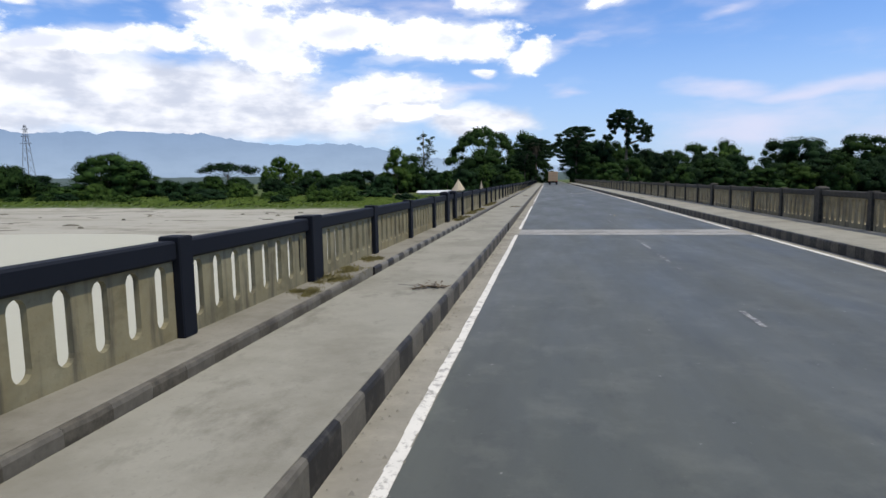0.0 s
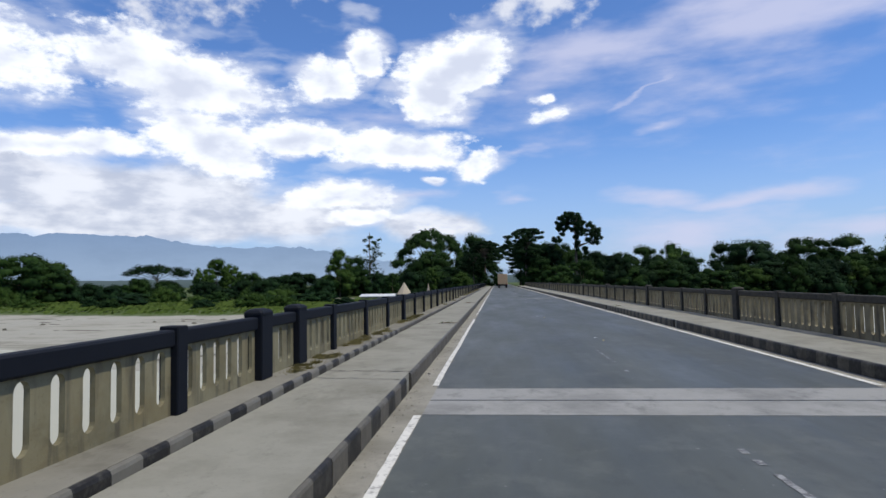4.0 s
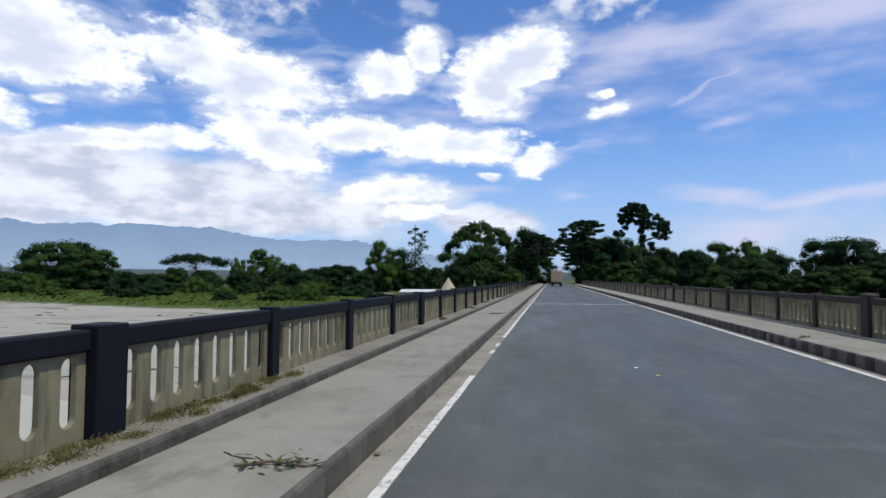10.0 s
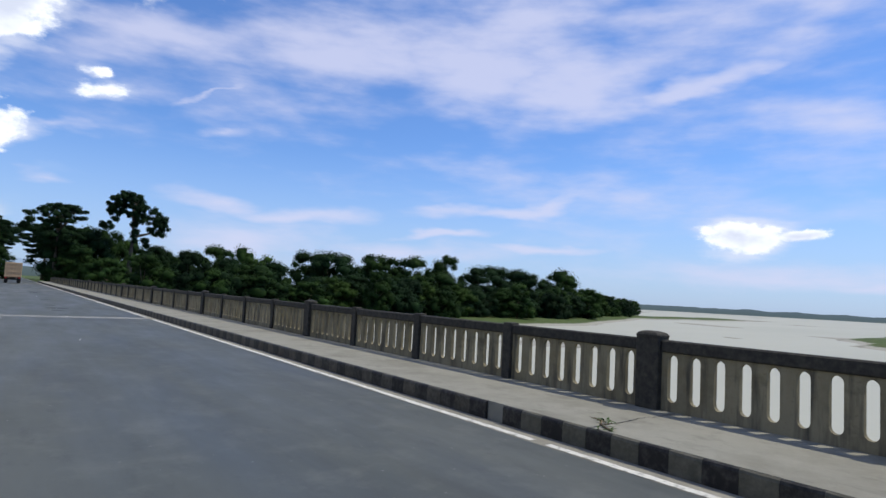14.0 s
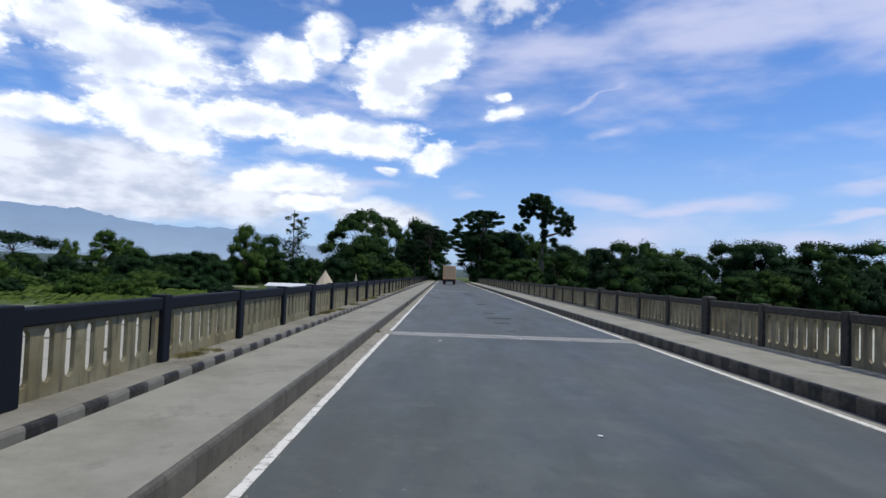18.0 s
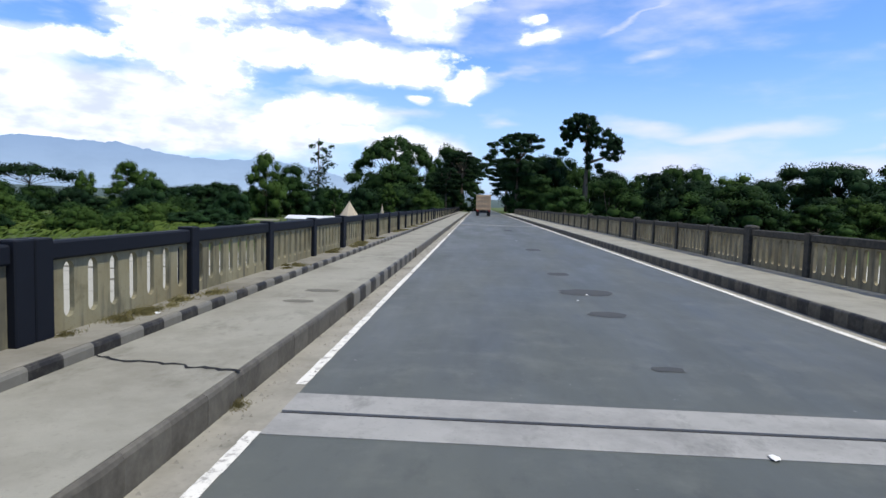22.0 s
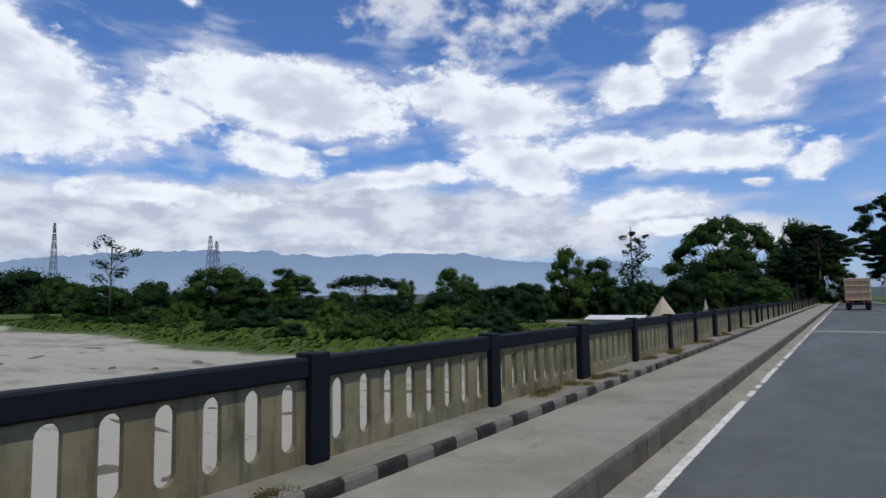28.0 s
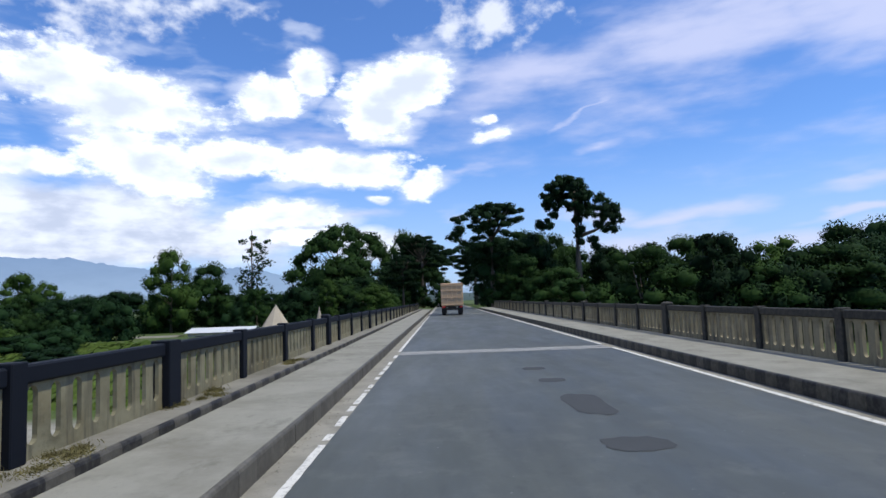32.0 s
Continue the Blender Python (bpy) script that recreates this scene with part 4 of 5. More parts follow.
species("dome", 81, clumps_dome(random.Random(84), 120, 6.1, 5.0, 9.7), 120, 0.17, LEAF_MID, 3.4, 0.40, 30, 0.62, 0.0, 0.62)
spike = [(random.Random(90 + k).gauss(0, 0.75), random.Random(190 + k).gauss(0, 0.75), 3.0 + 6.9 * k / 25, 0.85 - 0.55 * k / 25) for k in range(26)]
species("spike", 90, spike, 36, 0.20, LEAF_DARK, 8.5, 0.16, 20, 0.35)
sparse = [(random.Random(390 + k).gauss(0, 0.9), random.Random(290 + k).gauss(0, 0.9), 4.6 + 5.2 * ((k * 7) % 16) / 16, 0.62) for k in range(16)]
species("sparse", 91, sparse, 40, 0.20, LEAF_MID, 8.0, 0.12, 16, 0.3)
tall = layered(7, ((9.95, -0.6, 1.5, 16), (9.55, -0.8, 2.3, 22), (9.1, -0.9, 2.6, 22), (8.6, -1.0, 2.2, 17), (8.15, -1.1, 1.9, 13), (7.6, -2.2, 0.9, 4), (7.1, -2.9, 1.0, 5), (6.8, -3.3, 0.8, 4),
                   (8.45, 2.6, 0.8, 6), (8.0, 2.9, 1.4, 11), (7.5, 3.2, 1.6, 12), (7.0, 3.3, 1.4, 9), (6.5, 3.0, 0.9, 5), (5.8, 1.6, 0.5, 4), (5.2, 1.8, 0.5, 4), (4.5, 2.0, 0.4, 3),
                   (8.9, 0.2, 1.2, 10), (8.3, 0.4, 0.9, 9), (7.7, 0.9, 1.0, 8), (7.2, 0.1, 0.35, 5), (6.5, 0.3, 0.4, 4), (5.7, 0.1, 0.35, 4)), 0.37)
random.Random(3).shuffle(tall)
species("tall", 92, tall, 95, 0.14, LEAF_DARK, 7.7, 0.40, 6, 0.55, 0.0, 0.55, 0.86)
tiers = layered(8, ((9.9, 0.5, 2.4, 14), (9.4, 0.4, 3.4, 18), (8.8, -0.4, 4.0, 18), (8.1, -0.8, 4.3, 16), (7.2, -0.4, 4.2, 14), (6.2, 0.3, 3.8, 12), (5.2, 0.4, 3.4, 10)), 0.55)
species("tiers", 93, tiers, 150, 0.15, LEAF_DARK, 6.0, 0.32, 24, 0.6, 0.0, 0.45)
KIND_LABEL = {"round": ("dense dark green broadleaf tree on the river bank", "tree"), "light": ("bright green leafy tree on the river bank", "tree"), "bush": ("rounded green bush at the edge of the bank", "bush"), "umbrella": ("spreading flat-topped tree with layered boughs", "tree"),
              "tiers": ("broad dark tree with flat tiers of leaves", "tree"), "dome": ("large domed rain tree with gaps of sky", "tree"), "spike": ("slender tall tree with a sparse crown", "tree"), "sparse": ("thin bare-limbed tree with scattered leaf clumps", "tree"), "tall": ("tall lone tree with clumped layered crown", "tree")}


def tree(kind, x, y, top, r, turn=None, shape=None):
    """Plant one so that its crown reaches that height and half width."""
    rng = random.Random(int(x * 13 + y * 7))
    key = kind + ("" if kind in SPECIES else str(rng.randrange({"round": 5, "light": 2, "bush": 3}[kind])))
    base = land_height(x, y) - 0.15
    low = kind in ("round", "bush", "light") and top - base < 1.25 * r
    if low:
        key = "low%d" % (2 if kind == "light" else rng.choice((0, 1, 0, 1, 2)) if kind == "bush" else rng.randrange(2))
    crown, trunk = SPECIES[key]
    half = {"tiers": 4.7, "umbrella": 6.6, "dome": 6.5, "spike": 1.9, "sparse": 1.9, "tall": 4.2}.get(kind, 5.2)
    label, cat = KIND_LABEL[kind]
    root = thing("bush" if cat == "bush" else "tree", (x, y, base), label, cat, "trees along the river bank")
    high = (top + (0.6 if kind in ("tall", "dome") else 1.0 + 0.08 * (top - base)) - base) / 10.3
    wide = {"tall": 0.98, "tiers": 1.0, "dome": 1.05}.get(kind, 1.15) * r / half
    root.scale = (wide, wide, high * (1.9 if low else 1.0))
    root.rotation_euler = (0, 0, rng.random() * 6.28 if turn is None else turn)
    part("trunk", trunk, root)
    part("crown", crown, root)


tree("round", -841.6, 330, 40.5, 26.0)
tree("round", -617.7, 300, 37.3, 26.0)
tree("round", -432.0, 262, 21.6, 25.6)
tree("round", -401.2, 266, 15.6, 16.0)
tree("round", -474.2, 310, 17.1, 16.5)
tree("round", -252.1, 216, 8.5, 14.0)
tree("round", -214.9, 216, 9.0, 11.6)
tree("round", -211.1, 226, 5.0, 6.1)
tree("light", -152.2, 186, 1.4, 4.7)
tree("round", -163.3, 184, 0.1, 7.0)
tree("round", -161.6, 205, 12.0, 10.0)
tree("round", -154.1, 209, 8.8, 7.4)
tree("round", -220.0, 283, 17.0, 9.0)
tree("light", -210.0, 283, 12.4, 11.0)
tree("round", -132.3, 226, 3.8, 7.2)
tree("round", -124.7, 232, 2.9, 6.6)
tree("light", -113.2, 236, 7.3, 3.9)
tree("light", -133.0, 290, 12.9, 7.3)
tree("light", -128.3, 296, 10.6, 5.8)
tree("light", -75.0, 190, 0.2, 3.1)
tree("bush", -59.9, 164, -1.4, 3.6)
tree("round", -68.9, 192, -0.9, 2.6)
tree("bush", -70.2, 150, -4.0, 2.2)
tree("bush", -60.8, 146, -4.3, 1.8)
tree("round", -80.6, 226, 3.4, 3.9)
tree("round", -78.6, 236, 4.2, 5.3)
tree("light", -55.2, 200, 0.7, 2.1)
tree("bush", -78.8, 172, -3.3, 3.4)
tree("bush", -53.6, 176, -1.9, 3.6)
tree("bush", -99.8, 168, -1.5, 5.1)
tree("sparse", -233.7, 209, 25.4, 6.3)
tree("umbrella", -132.9, 240, 9.1, 11.1)
tree("round", -55.3, 200, 2.1, 4.5)
tree("light", -56.0, 225, 12.4, 5.8)
tree("round", -54.1, 240, 10.5, 5.6)
tree("round", -35.2, 215, 4.2, 3.6)
tree("light", -61.5, 180, -0.4, 5.4)
tree("bush", -57.5, 150, -1.0, 3.7)
tree("bush", -55.8, 158, -1.8, 3.3)
tree("bush", -47.9, 175, -1.2, 3.9)
tree("spike", -57.6, 284, 21.0, 5.4)
tree("dome", -29.3, 285, 25.9, 16.8)
tree("round", -27.3, 260, 11.1, 13.9)
tree("round", -31.0, 235, 4.3, 6.4)
tree("light", -23.0, 222, 5.4, 3.1)
tree("round", -18.4, 240, 6.3, 6.2)
tree("round", -13.4, 245, 7.1, 6.3)
tree("round", -27.4, 262, 8.2, 6.8)
tree("round", -9.6, 285, 21.0, 7.8)
tree("round", -12.1, 270, 12.0, 6.0)
tree("bush", -2.0, 240, 7.5, 3.9)
tree("tiers", 9.0, 205, 16.2, 7.4, 0.0)
tree("round", 10.0, 212, 11.9, 6.1)
tree("round", 14.2, 200, 7.1, 4.6)
tree("round", 18.6, 195, 5.3, 4.4)
tree("round", 21.3, 222, 13.5, 4.8)
tree("tall", 25.2, 210, 23.5, 7.9, 0.0)
tree("round", 35.3, 225, 9.8, 4.8)
tree("round", 40.6, 215, 9.7, 5.2)
tree("round", 48.9, 220, 11.2, 6.3)
tree("round", 71.6, 270, 15.0, 5.7)
tree("round", 52.9, 182, 6.4, 5.6)
tree("light", 53.5, 196, 8.4, 6.4)
tree("round", 68.1, 200, 10.6, 6.0)
tree("round", 72.5, 192, 10.8, 7.2)
tree("round", 90.2, 200, 12.4, 9.6)
tree("round", 98.7, 195, 11.5, 8.0)
tree("round", 138.6, 230, 16.9, 8.2)
tree("round", 106.2, 190, 7.8, 8.0)
tree("round", 138.2, 205, 11.9, 9.4)
tree("round", 167.4, 220, 12.4, 9.5)
tree("round", 227.0, 255, 17.0, 9.8)
tree("round", 187.8, 225, 7.3, 10.6)
tree("light", 228.5, 245, 7.2, 10.7)
tree("round", 188.0, 203, 7.2, 6.8)
tree("round", 66.8, 170, 4.5, 6.3)
tree("round", 79.9, 172, 3.7, 6.7)
tree("round", 39.8, 180, 4.3, 5.4)
tree("bush", 32.0, 185, 4.5, 5.6)
tree("bush", 109.9, 180, 3.2, 7.5)
tree("bush", 56.4, 168, 3.4, 4.8)
# boughs that meet over the road beyond the bridge
for x, y, top, r in ((-7.5, 272, 15, 7.0), (-6.5, 300, 16, 7.5), (11.5, 268, 14, 6.5), (11.0, 296, 15, 7.5), (-9, 240, 10.5, 5.0), (-8.5, 330, 17, 8.0), (12.5, 330, 16, 8.0), (14.5, 236, 12.5, 5.5), (-5.0, 264, 14.5, 7.5), (-4.8, 250, 15.6, 7.8), (-5.5, 296, 18.0, 11.5), (10.5, 288, 17.0, 11.0)):
    tree("tiers", x, y, top, r)
for x, y, top, r in ((13.5, 216, 11.5, 4.6), (17.0, 215, 12.8, 5.4), (27, 228, 11.5, 5.5), (32, 216, 9.5, 5.2), (12, 204, 8.0, 3.6), (37, 205, 8.0, 5.0), (46, 196, 7.0, 5.0)):
    tree("round", x, y, top, r)
# undergrowth that closes the foot of the woods
rng = random.Random(5)
for x in range(-330, -14, 5):
    y = bank_line(x) + 40 + rng.random() * 34 + 0.10 * abs(x) + (46 if -66 < x < -12 else 0)
    top = -0.2 + 4.2 * rng.random() if x > -75 else -1.4 + 3.6 * rng.random()
    tree("bush" if rng.random() < 0.5 else "round", x + rng.random() * 4, y, top, 3.6 + 1.8 * rng.random())
for x in range(20, 340, 5):
    y = max(bank_line(x) + 12 + rng.random() * 12, 160)
    tree("bush" if rng.random() < 0.45 else "round", x + rng.random() * 4, y, 1.6 + 5.0 * rng.random(), 4.2 + 1.8 * rng.random())
for k in range(15):
    tree("round", -96 + 5.2 * k + 3 * rng.random(), 236 + 16 * rng.random(), 2.6 + 3.0 * rng.random(), 4.2 + 1.2 * rng.random())
for k in range(16):
    tree("bush", -30 - k * 14 + rng.random() * 9, bank_line(-30 - k * 14) + 14 + rng.random() * 20, -2.9 + 1.3 * rng.random(), 2.0 + 1.8 * rng.random())
for k in range(9):
    tree("bush", -10.5 - 3 * rng.random(), 200 + 9 * k, 2.0 + 2 * rng.random(), 3.2)
    tree("bush", 12.5 + 3 * rng.random(), 200 + 9 * k, 2.0 + 2 * rng.random(), 3.4)

# tall grass over the bank, and driftwood and stones on the sand
rng = random.Random(31)
gv, gf = [], []
for _ in range(18000):
    x = -12 - 260 * rng.random() ** 1.5
    y = bank_line(x) + 3 + 55 * rng.random()
    z = land_height(x, y)
    if z < -4.3:
        continue
    h, w, a = 0.25 + 0.55 * rng.random() ** 2, 0.15 + 0.3 * rng.random(), rng.random() * 3.14
    dx, dy = math.cos(a) * w, math.sin(a) * w
    n = len(gv)
    gv += [(x - dx, y - dy, z - 0.1), (x + dx, y + dy, z - 0.1), (x + dx * 1.2 + h * 0.5, y + dy * 1.2 + h, z + h * 0.6), (x + h * 0.6, y + h * 1.2, z + h * 0.75), (x - dx * 1.2 + h * 0.4, y - dy * 1.2 + h, z + h * 0.55)]
    gf.append((n, n + 1, n + 2, n + 3, n + 4))
tagged(part("bank_grass", mesh_of("bank_grass", gv, gf, MEADOW)), "tall rough green grass over the river bank", "grass", kind="stuff")
dv, df = [], []
for _ in range(170):
    x = -18 - 210 * rng.random()
    y = 60 + 75 * rng.random()
    z = land_height(x, y)
    if z < -4.98 or y > bank_line(x) - 2:
        continue
    long, wide, high, a = 0.4 + 5.0 * rng.random() ** 3, 0.2 + 0.5 * rng.random(), 0.06 + 0.30 * rng.random() ** 3, rng.gauss(0.1, 0.35)
    c, q, n = math.cos(a), math.sin(a), len(dv)
    # a low, ragged heap: two uneven rings and a crooked crest
    for ring, (k, h) in enumerate(((1.0, -0.25), (0.62, 0.45))):
        for m in range(11):
            t = m / 11 * 6.283
            r = k * (0.7 + 0.6 * rng.random())
            px, py = math.cos(t) * r * long, math.sin(t) * r * wide
            dv.append((x + px * c - py * q, y + px * q + py * c, z + high * (h + 0.35 * rng.random() * ring)))
    dv.append((x + 0.3 * long * rng.uniform(-1, 1), y, z + high))
    df += [(n + m, n + (m + 1) % 11, n + 11 + (m + 1) % 11, n + 11 + m) for m in range(11)]
    df += [(n + 11 + m, n + 11 + (m + 1) % 11, n + 22) for m in range(11)]
tagged(part("river_driftwood", mesh_of("river_driftwood", dv, df, MUD)), "low dark heaps of mud and driftwood on the sand", "driftwood", kind="stuff")

# ---------------------------------------------------------------- tents, sheds and pylons on the bank


def cone_tower(x, y, base, top, r, label):
    root = thing("cone_roof", (x, y, base), label, "roof")
    v, f = tube_lists([(0, 0, 0), (0, 0, (top - base) * 0.35)], [r * 0.9, r * 0.9], 4)
    part("wall", mesh_of("wall", v, f, CONE), root)
    v, f = tube_lists([(0, 0, (top - base) * 0.33), (0, 0, (top - base) * 0.36), (0, 0, (top - base) * 0.96), (0, 0, top - base)], [r * 1.05, r * 1.05, r * 0.06, r * 0.03], 8)
    part("roof", mesh_of("roof", v, f, CONE), root)


cone_tower(-31.1, 213, -4.6, 1.9, 2.6, "pale pointed pavilion roof among the trees")
cone_tower(-23.0, 213, -4.6, 1.4, 0.75, "slender pale spire beside the pavilion")


def shed(x, y, wide, deep, base, eave, top, label, cover):
    root = thing("shed", (x, y, base), label, "building")
    part("wall", box_mesh("wall", -wide / 2, -deep / 2, 0, wide / 2, deep / 2, eave - base, PLASTER), root)
    h0, h1 = eave - base, top - base
    a, b, o = wide / 2 + 0.5, deep / 2 + 0.5, 0.06
    v = [(-a, -b, h0), (a, -b, h0), (a, 0, h1), (-a, 0, h1), (a, b, h0), (-a, b, h0)]
    v += [(p, q, z - o) for p, q, z in v]
    part("roof", mesh_of("roof", v, [(0, 1, 2, 3), (3, 2, 4, 5), (7, 6, 9, 8), (8, 9, 11, 10), (0, 6, 7, 1), (5, 4, 10, 11), (1, 7, 8, 2), (2, 8, 10, 4), (0, 3, 9, 6), (3, 5, 11, 9)], cover), root)
    for k in range(3):
        part("doorway", box_mesh("doorway", -wide * 0.38 + k * wide * 0.3, -deep / 2 - 0.04, 0, -wide * 0.38 + k * wide * 0.3 + wide * 0.14, -deep / 2 + 0.02, (eave - base) * 0.75, DARK), root)


shed(-38.5, 207, 10.6, 6, -4.7, -2.5, -1.75, "low shed with a white tin roof on the bank", ROOF_TIN)
shed(-51.5, 207, 9.5, 6, -4.7, -3.3, -2.9, "low weathered cream hut on the bank", LEDGE)


def pylon(x, y, top, half, label):
    base = land_height(x, y)
    high = top - base
    root = thing("pylon", (x, y, base), label, "pylon", "power pylons on the plain")
    rod = 0.10 * high / 33
    levels = [0.0, 0.16, 0.31, 0.45, 0.58, 0.69, 0.79, 0.88, 0.95, 1.0]

    def corner(k, t):
        q = half * (1 - 0.86 * t)
        return (q * (1, -1, -1, 1)[k], q * (1, 1, -1, -1)[k], high * t)

    for k in range(4):
        part("leg", mesh_of("leg", *tube_lists([corner(k, t) for t in levels], [rod] * len(levels), 4), STEEL), root)
    for t0, t1 in zip(levels, levels[1:]):
        for k in range(4):
            part("brace", mesh_of("brace", *tube_lists([corner(k, t0), corner((k + 1) % 4, t1)], [rod * 0.6] * 2, 4), STEEL), root)
            part("brace", mesh_of("brace", *tube_lists([corner((k + 1) % 4, t0), corner(k, t1)], [rod * 0.6] * 2, 4), STEEL), root)
    for t, w in ((0.74, 1.25), (0.84, 1.05), (0.94, 0.8)):
        part("cross_arm", mesh_of("cross_arm", *join_lists(tube_lists([(-half * w, 0, high * t), (half * w, 0, high * t)], [rod * 0.8] * 2, 4), tube_lists([(-half * w, 0, high * t), (0, 0, high * (t + 0.05)), (half * w, 0, high * t)], [rod * 0.6] * 3, 4)), STEEL), root)


pylon(-268, 281, 33.5, 2.7, "grey lattice power pylon among the trees")
pylon(-400, 372, 53.0, 4.2, "grey lattice power pylon far off on the plain")
pylon(-558, 333, 72.0, 3.6, "slim grey lattice pylon above the bank")

# ---------------------------------------------------------------- vehicles on the road


def wheel(parent, x, y, r, wide, name="wheel"):
    v, f = tube_lists([(x - wide / 2, y, r), (x - wide / 2 + 0.04, y, r), (x + wide / 2 - 0.04, y, r), (x + wide / 2, y, r)], [r * 0.9, r, r, r * 0.9], 18)
    tyre = part("wheel", mesh_of("wheel", v, f, TYRE), parent)
    v, f = tube_lists([(x - wide / 2 - 0.01, y, r), (x + wide / 2 + 0.01, y, r)], [r * 0.5, r * 0.5], 14)
    part("rim", mesh_of("rim", v, f, STEEL), tyre)


def truck(x, y):
    root = thing("truck", (x, y, 0.0), "tan high-sided cargo truck driving ahead on the road", "truck")
    part("chassis", box_mesh("chassis", -0.45, 0.15, 0.62, 0.45, 7.4, 0.92, DARK, 0.02), root)
    bm = bmesh.new()
    add_box(bm, -1.2, 0, 1.0, 1.2, 5.6, 3.35, 0.03)
    body = part("cargo_body", bm_mesh("cargo_body", bm, TARP), root)
    for k in range(5):
        part("rib", box_mesh("rib", -1.1 + k * 0.52, -0.05, 1.05, -1.02 + k * 0.52, 0.004, 3.3, TRUCK_PALE, 0.01), body)
    for z in (1.12, 1.9, 2.65, 3.22):
        part("crossbar", box_mesh("crossbar", -1.2, -0.07, z - 0.05, 1.2, -0.004, z + 0.05, TRUCK_PALE, 0.01), body)
    part("tarpaulin", box_mesh("tarpaulin", -1.22, -0.02, 3.36, 1.22, 5.62, 3.46, TRUCK_PALE, 0.04), body)
    part("bumper", box_mesh("bumper", -1.15, -0.12, 0.55, 1.15, 0.02, 0.78, DARK, 0.02), root)
    for s in (-1, 1):
        part("tail_light", box_mesh("tail_light", s * 0.95 - 0.14, -0.16, 0.80, s * 0.95 + 0.14, -0.08, 0.96, RED, 0.015), root)
        part("mud_flap", box_mesh("mud_flap", s * 0.88 - 0.28, 0.25, 0.22, s * 0.88 + 0.28, 0.28, 0.95, TYRE), root)
        for yy in (1.0, 2.1, 6.4):
            wheel(root, s * 0.90, yy, 0.5, 0.46 if yy < 5 else 0.28)
    cab = part("cab", box_mesh("cab", -1.12, 5.75, 0.85, 1.12, 7.5, 2.75, TRUCK_PALE, 0.08), root)
    part("windscreen", box_mesh("windscreen", -0.98, 7.49, 1.75, 0.98, 7.53, 2.5, GLASS_DARK), cab)


truck(1.15, 165.0)


def van(x, y):
    root = thing("van", (x, y, 0.0), "small white van far ahead on the road", "van")
    bm = bmesh.new()
    add_box(bm, -0.8, 0, 0.35, 0.8, 3.6, 1.15, 0.08)
    add_box(bm, -0.76, 0.05, 1.1, 0.76, 2.9, 1.85, 0.10)
    body = part("body", bm_mesh("body", bm, WHITE_PAINT), root)
    part("rear_window", box_mesh("rear_window", -0.62, 0.02, 1.25, 0.62, 0.06, 1.7, GLASS_DARK, 0.01), body)
    part("bumper", box_mesh("bumper", -0.8, -0.08, 0.36, 0.8, 0.02, 0.55, DARK, 0.02), root)
    for s in (-1, 1):
        part("tail_light", box_mesh("tail_light", s * 0.7 - 0.07, -0.03, 0.75, s * 0.7 + 0.07, 0.01, 1.0, RED, 0.01), root)
        for yy in (0.7, 2.9):
            wheel(root, s * 0.7, yy, 0.29, 0.18)


van(-0.2, 296.0)

# ---------------------------------------------------------------- small growth and litter


def tuft_mesh(seed, n, r, high):
    rng = random.Random(seed)
    verts, faces = [], []
    for _ in range(n):
        a, q = rng.random() * 6.28, r * abs(rng.gauss(0, 0.55))
        x, y = math.cos(a) * q * 0.5, math.sin(a) * q
        d = Vector((rng.gauss(0, 1.1), rng.gauss(0, 1.1), 0.55)).normalized()
        h = high * (0.4 + 0.6 * rng.random())
        t = d.orthogonal().normalized() * 0.0045
        p = Vector((x, y, 0))
        k = len(verts)
        verts += [p - t, p + t, p + d * h * 0.6 + t * 0.7, p + d * h + Vector((rng.gauss(0, 0.03), rng.gauss(0, 0.03), -0.02)), p + d * h * 0.6 - t * 0.7]
        faces.append((k, k + 1, k + 2, k + 3, k + 4))
    return mesh_of("grass_tuft", verts, faces, GRASS)


TUFTS = [tuft_mesh(i, 330, 0.6, 0.13 + 0.05 * (i % 2)) for i in range(3)]
rng = random.Random(11)
spots = [(-3.53, 8.55, 1.2), (-3.41, 10.3, 0.5), (-3.35, 7.1, 0.45), (-3.48, 20.6, 0.7), (-3.47, 21.9, 0.8), (-3.50, 26.8, 0.5), (-3.53, 33.3, 1.5), (-3.48, 34.5, 0.8), (-3.49, 32.1, 0.9), (-3.45, 35.4, 0.5),
         (-3.50, 24.4, 0.8), (-3.50, 25.6, 0.7), (-3.50, 28.2, 0.6), (-3.50, 47.5, 0.6), (-3.50, 55.0, 0.6), (-3.50, 61.5, 0.7), (-3.48, 71.2, 0.8), (-3.48, 72.1, 1.0), (-3.50, 77.0, 0.6), (-3.49, 80.6, 0.8), (-3.52, 83.9, 1.5), (-3.47, 85.0, 0.7), (-3.49, 87.0, 0.7), (-3.51, 93.0, 0.9), (-3.49, 94.2, 0.6), (-3.50, 95.3, 0.8), (-3.50, 98.6, 0.6), (-3.52, 100.4, 1.3), (-3.49, 104.0, 1.0), (-3.50, 108.0, 1.0), (-3.50, 113.0, 0.9)]
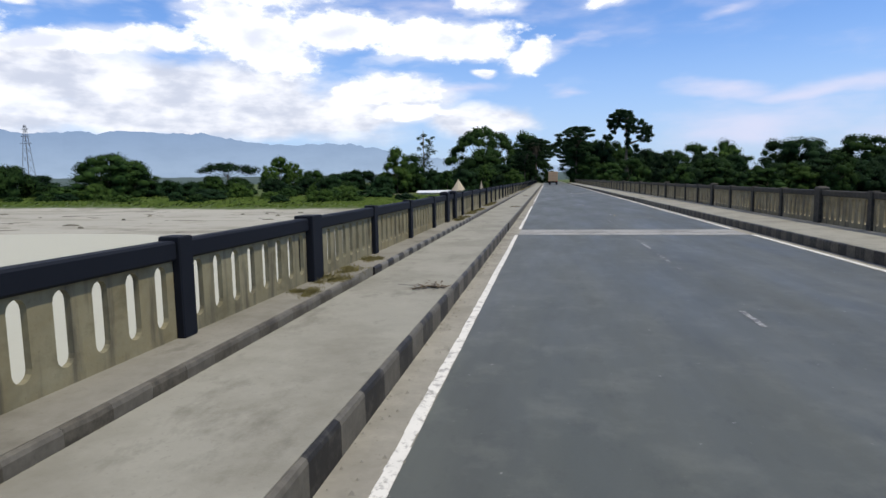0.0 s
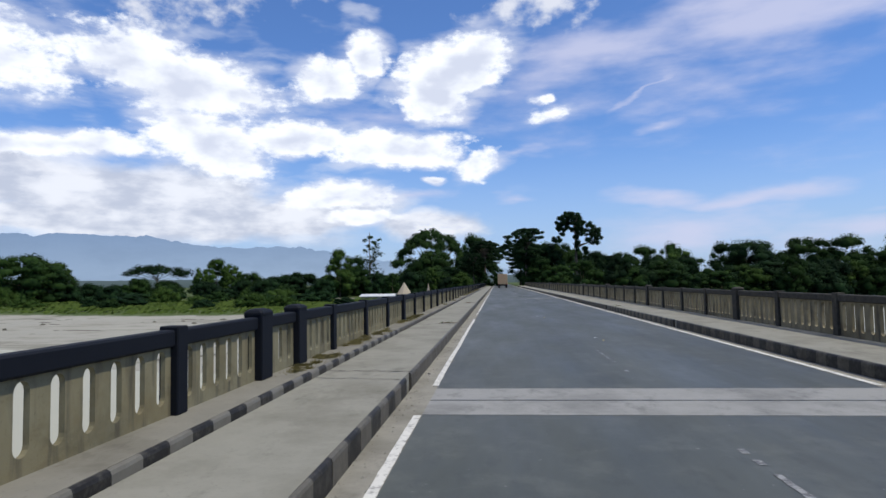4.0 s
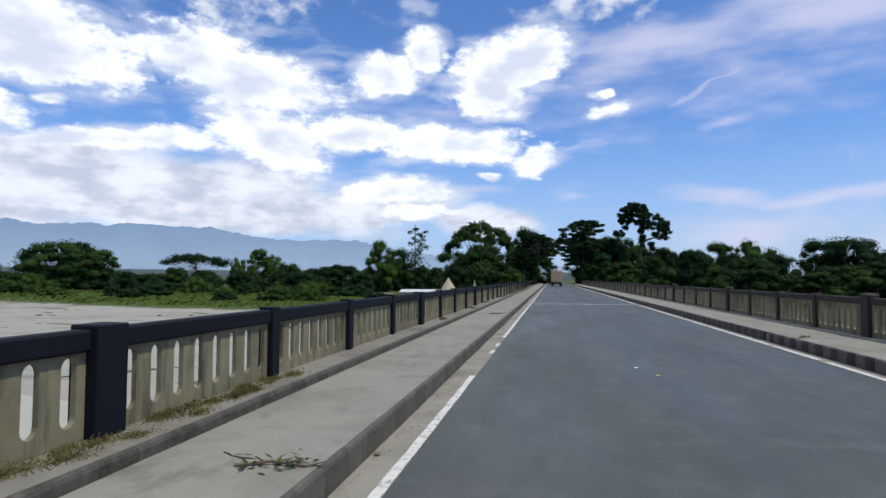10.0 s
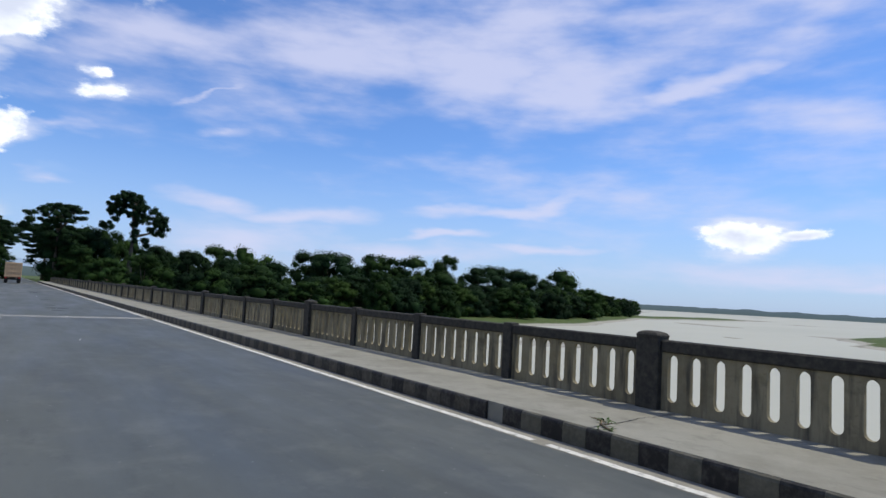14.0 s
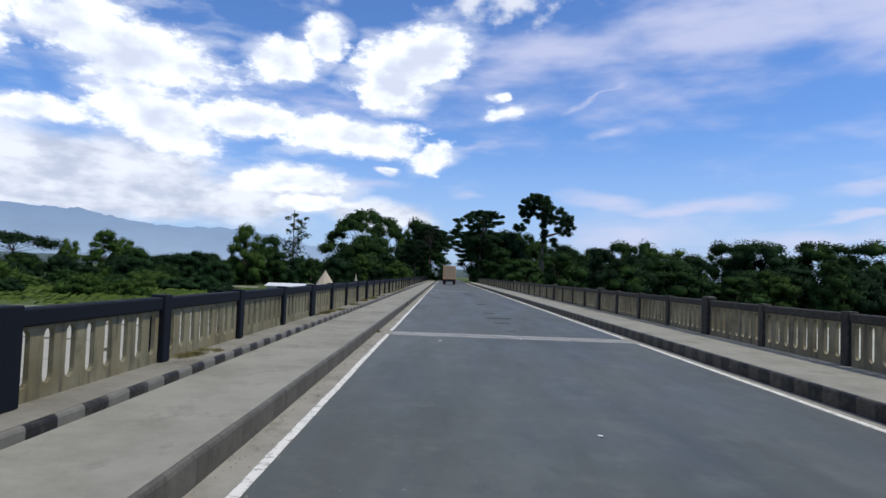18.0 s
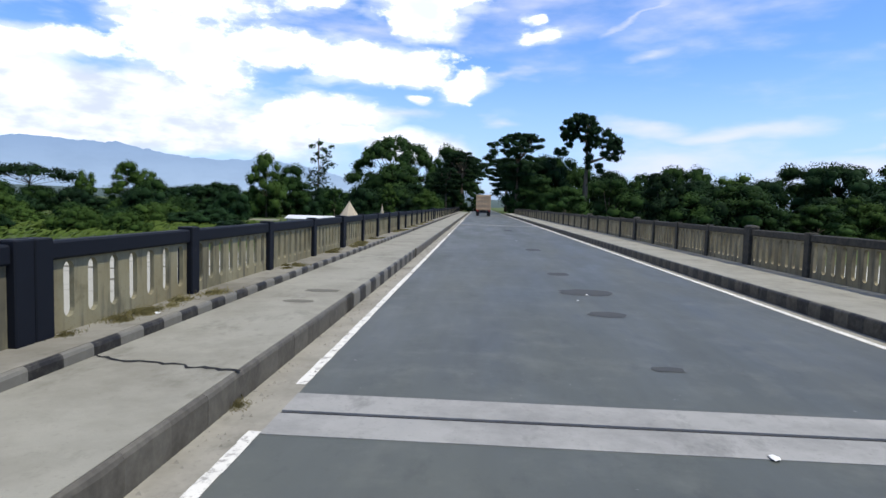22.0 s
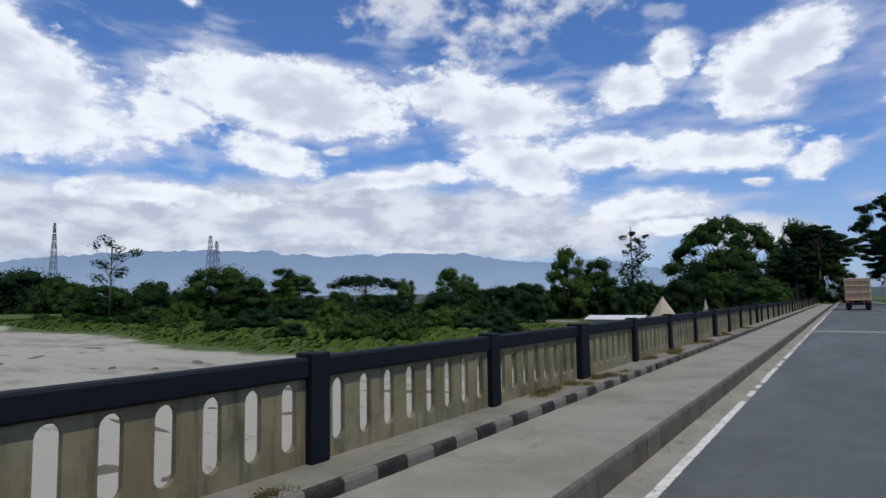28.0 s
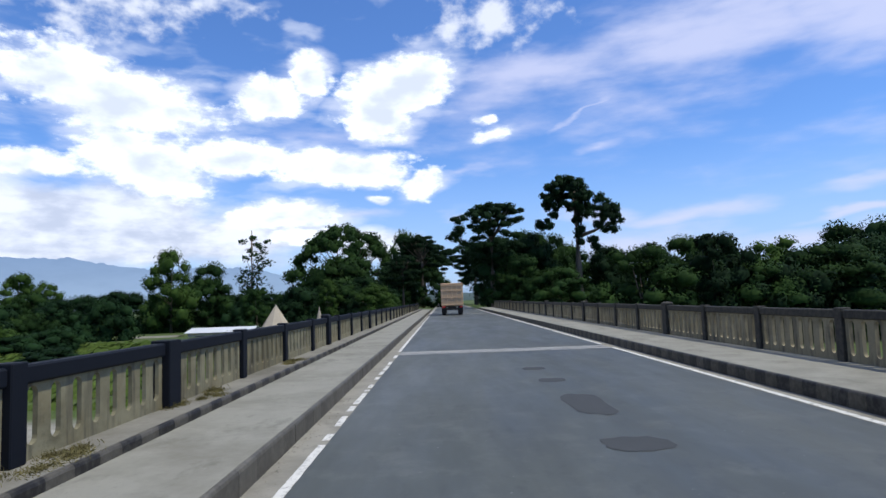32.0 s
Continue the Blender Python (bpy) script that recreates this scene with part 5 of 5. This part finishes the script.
for i, (x, y, k) in enumerate(spots):
    for m in range(4 + int(3 * k)):
        q = 0.25 + 0.45 * k * rng.random()
        near = rng.random() ** 2
        ob = tagged(part("grass_tuft", TUFTS[(i + m) % 3], None, (-3.60 + 0.30 * near, y + 0.85 * k * rng.gauss(0, 0.6), LEDGE_Z)), "dry yellow-green grass growing at the railing foot", "grass", "tufts along the railing", "stuff")
        ob.scale = (0.55 * q + 0.12, 0.9 * q, 0.5 + 0.6 * q)
        ob.rotation_euler = (0, 0, rng.uniform(-0.3, 0.3))
tagged(part("grass_tuft", TUFTS[0], None, (-1.70, 69.75, 0.0)), "dry weeds in the gutter at the joint", "grass", kind="stuff").scale = (0.35, 0.25, 0.9)


def twig(x, y, z, size, turn):
    rng = random.Random(int(x * 100 + y * 10))
    pairs = [tube_lists([(-size, 0, 0.014), (-size * 0.2, 0.06, 0.03), (size * 0.6, -0.02, 0.018), (size, 0.05, 0.03)], [0.012, 0.014, 0.01, 0.004], 5)]
    for k in range(5):
        a = rng.uniform(-0.7, 0.7) * size
        pairs.append(tube_lists([(a, 0.02, 0.04), (a + rng.uniform(-0.1, 0.15), rng.uniform(-0.2, 0.2), 0.03 + 0.03 * rng.random())], [0.008, 0.003], 4))
    leaves = ([], [])
    for k in range(34):
        a, b, h = rng.uniform(-1, 0.8) * size, rng.gauss(0, 0.07), 0.01 + 0.10 * rng.random() ** 2
        d, n = rng.random() * 6.28, len(leaves[0])
        p, q = Vector((math.cos(d), math.sin(d), rng.uniform(-0.3, 0.5))) * 0.045, Vector((-math.sin(d), math.cos(d), 0)) * 0.016
        c = Vector((a, b, h))
        leaves[0].extend([c - p, c + q, c + p, c - q])
        leaves[1].append((n, n + 1, n + 2, n + 3))
    root = thing("twig", (x, y, z), "dry broken twig with withered leaves on the footway", "twig")
    part("stem", mesh_of("stem", *join_lists(*pairs), TWIG), root)
    part("withered_leaves", mesh_of("withered_leaves", *leaves, LEAF_LIGHT if size > 0.3 else BARK), root)
    ob = root
    ob.rotation_euler = (0, 0, turn)


twig(-2.0, 8.2, WALK_Z - 0.005, 0.28, 0.4)
twig(-2.05, 32.6, WALK_Z - 0.005, 0.34, 0.2)
twig(6.15, 44.8, WALK_Z - 0.005, 0.36, 0.9)
twig(-2.2, 52.8, WALK_Z - 0.005, 0.3, -0.3)


def scrap(x, y, z, size, mat, label):
    bm = bmesh.new()
    bmesh.ops.create_icosphere(bm, subdivisions=1, radius=1)
    for v in bm.verts:
        q = 0.7 + 0.5 * noise.noise(v.co * 2 + Vector((x, y, 0)))
        v.co = Vector((v.co.x * size * q, v.co.y * size * q * 1.4, (v.co.z + 1) * size * 0.22 * q))
    tagged(part("litter", bm_mesh("litter", bm, mat), None, (x, y, z)), label, "litter")


for x, y, z, s, m in ((1.55, 40.3, 0.0, 0.07, LITTER), (1.8, 39.4, 0.0, 0.07, LITTER_TAN), (2.5, 29.4, 0.0, 0.06, LITTER), (2.6, 28.6, 0.0, 0.06, LITTER_TAN), (2.3, 69.2, 0.005, 0.06, LITTER), (0.1, 68.0, 0.0, 0.05, LITTER), (2.2, 95.5, 0.0, 0.06, LITTER), (1.9, 59.0, 0.0, 0.05, LITTER),
                   (-3.36, 71.6, LEDGE_Z, 0.05, LITTER), (-1.6, 22.5, 0.0, 0.05, TYRE), (-1.66, 33.9, 0.0, 0.06, TWIG), (2.4, 77.0, 0.0, 0.05, LITTER), (2.1, 76.2, 0.0, 0.04, LITTER)):
    scrap(x, y, z, s, m, "small crumpled scrap lying on the bridge")
rng = random.Random(21)
grit_v, grit_f = [], []
for _ in range(1500):
    x, y, s = KERB_L + 0.02 + abs(rng.gauss(0, 0.16)), rng.uniform(0, 110), 0.006 + 0.016 * rng.random() ** 2
    n = len(grit_v)
    grit_v += [(x - s, y - s, -0.002), (x + s, y - s * 0.6, -0.002), (x + s * 0.3, y + s, -0.002), (x, y, s * 1.1)]
    grit_f += [(n, n + 1, n + 3), (n + 1, n + 2, n + 3), (n + 2, n, n + 3)]
tagged(part("gutter_grit", mesh_of("gutter_grit", grit_v, grit_f, GUTTER)), "loose grit and pebbles in the gutter", "grit", kind="stuff")
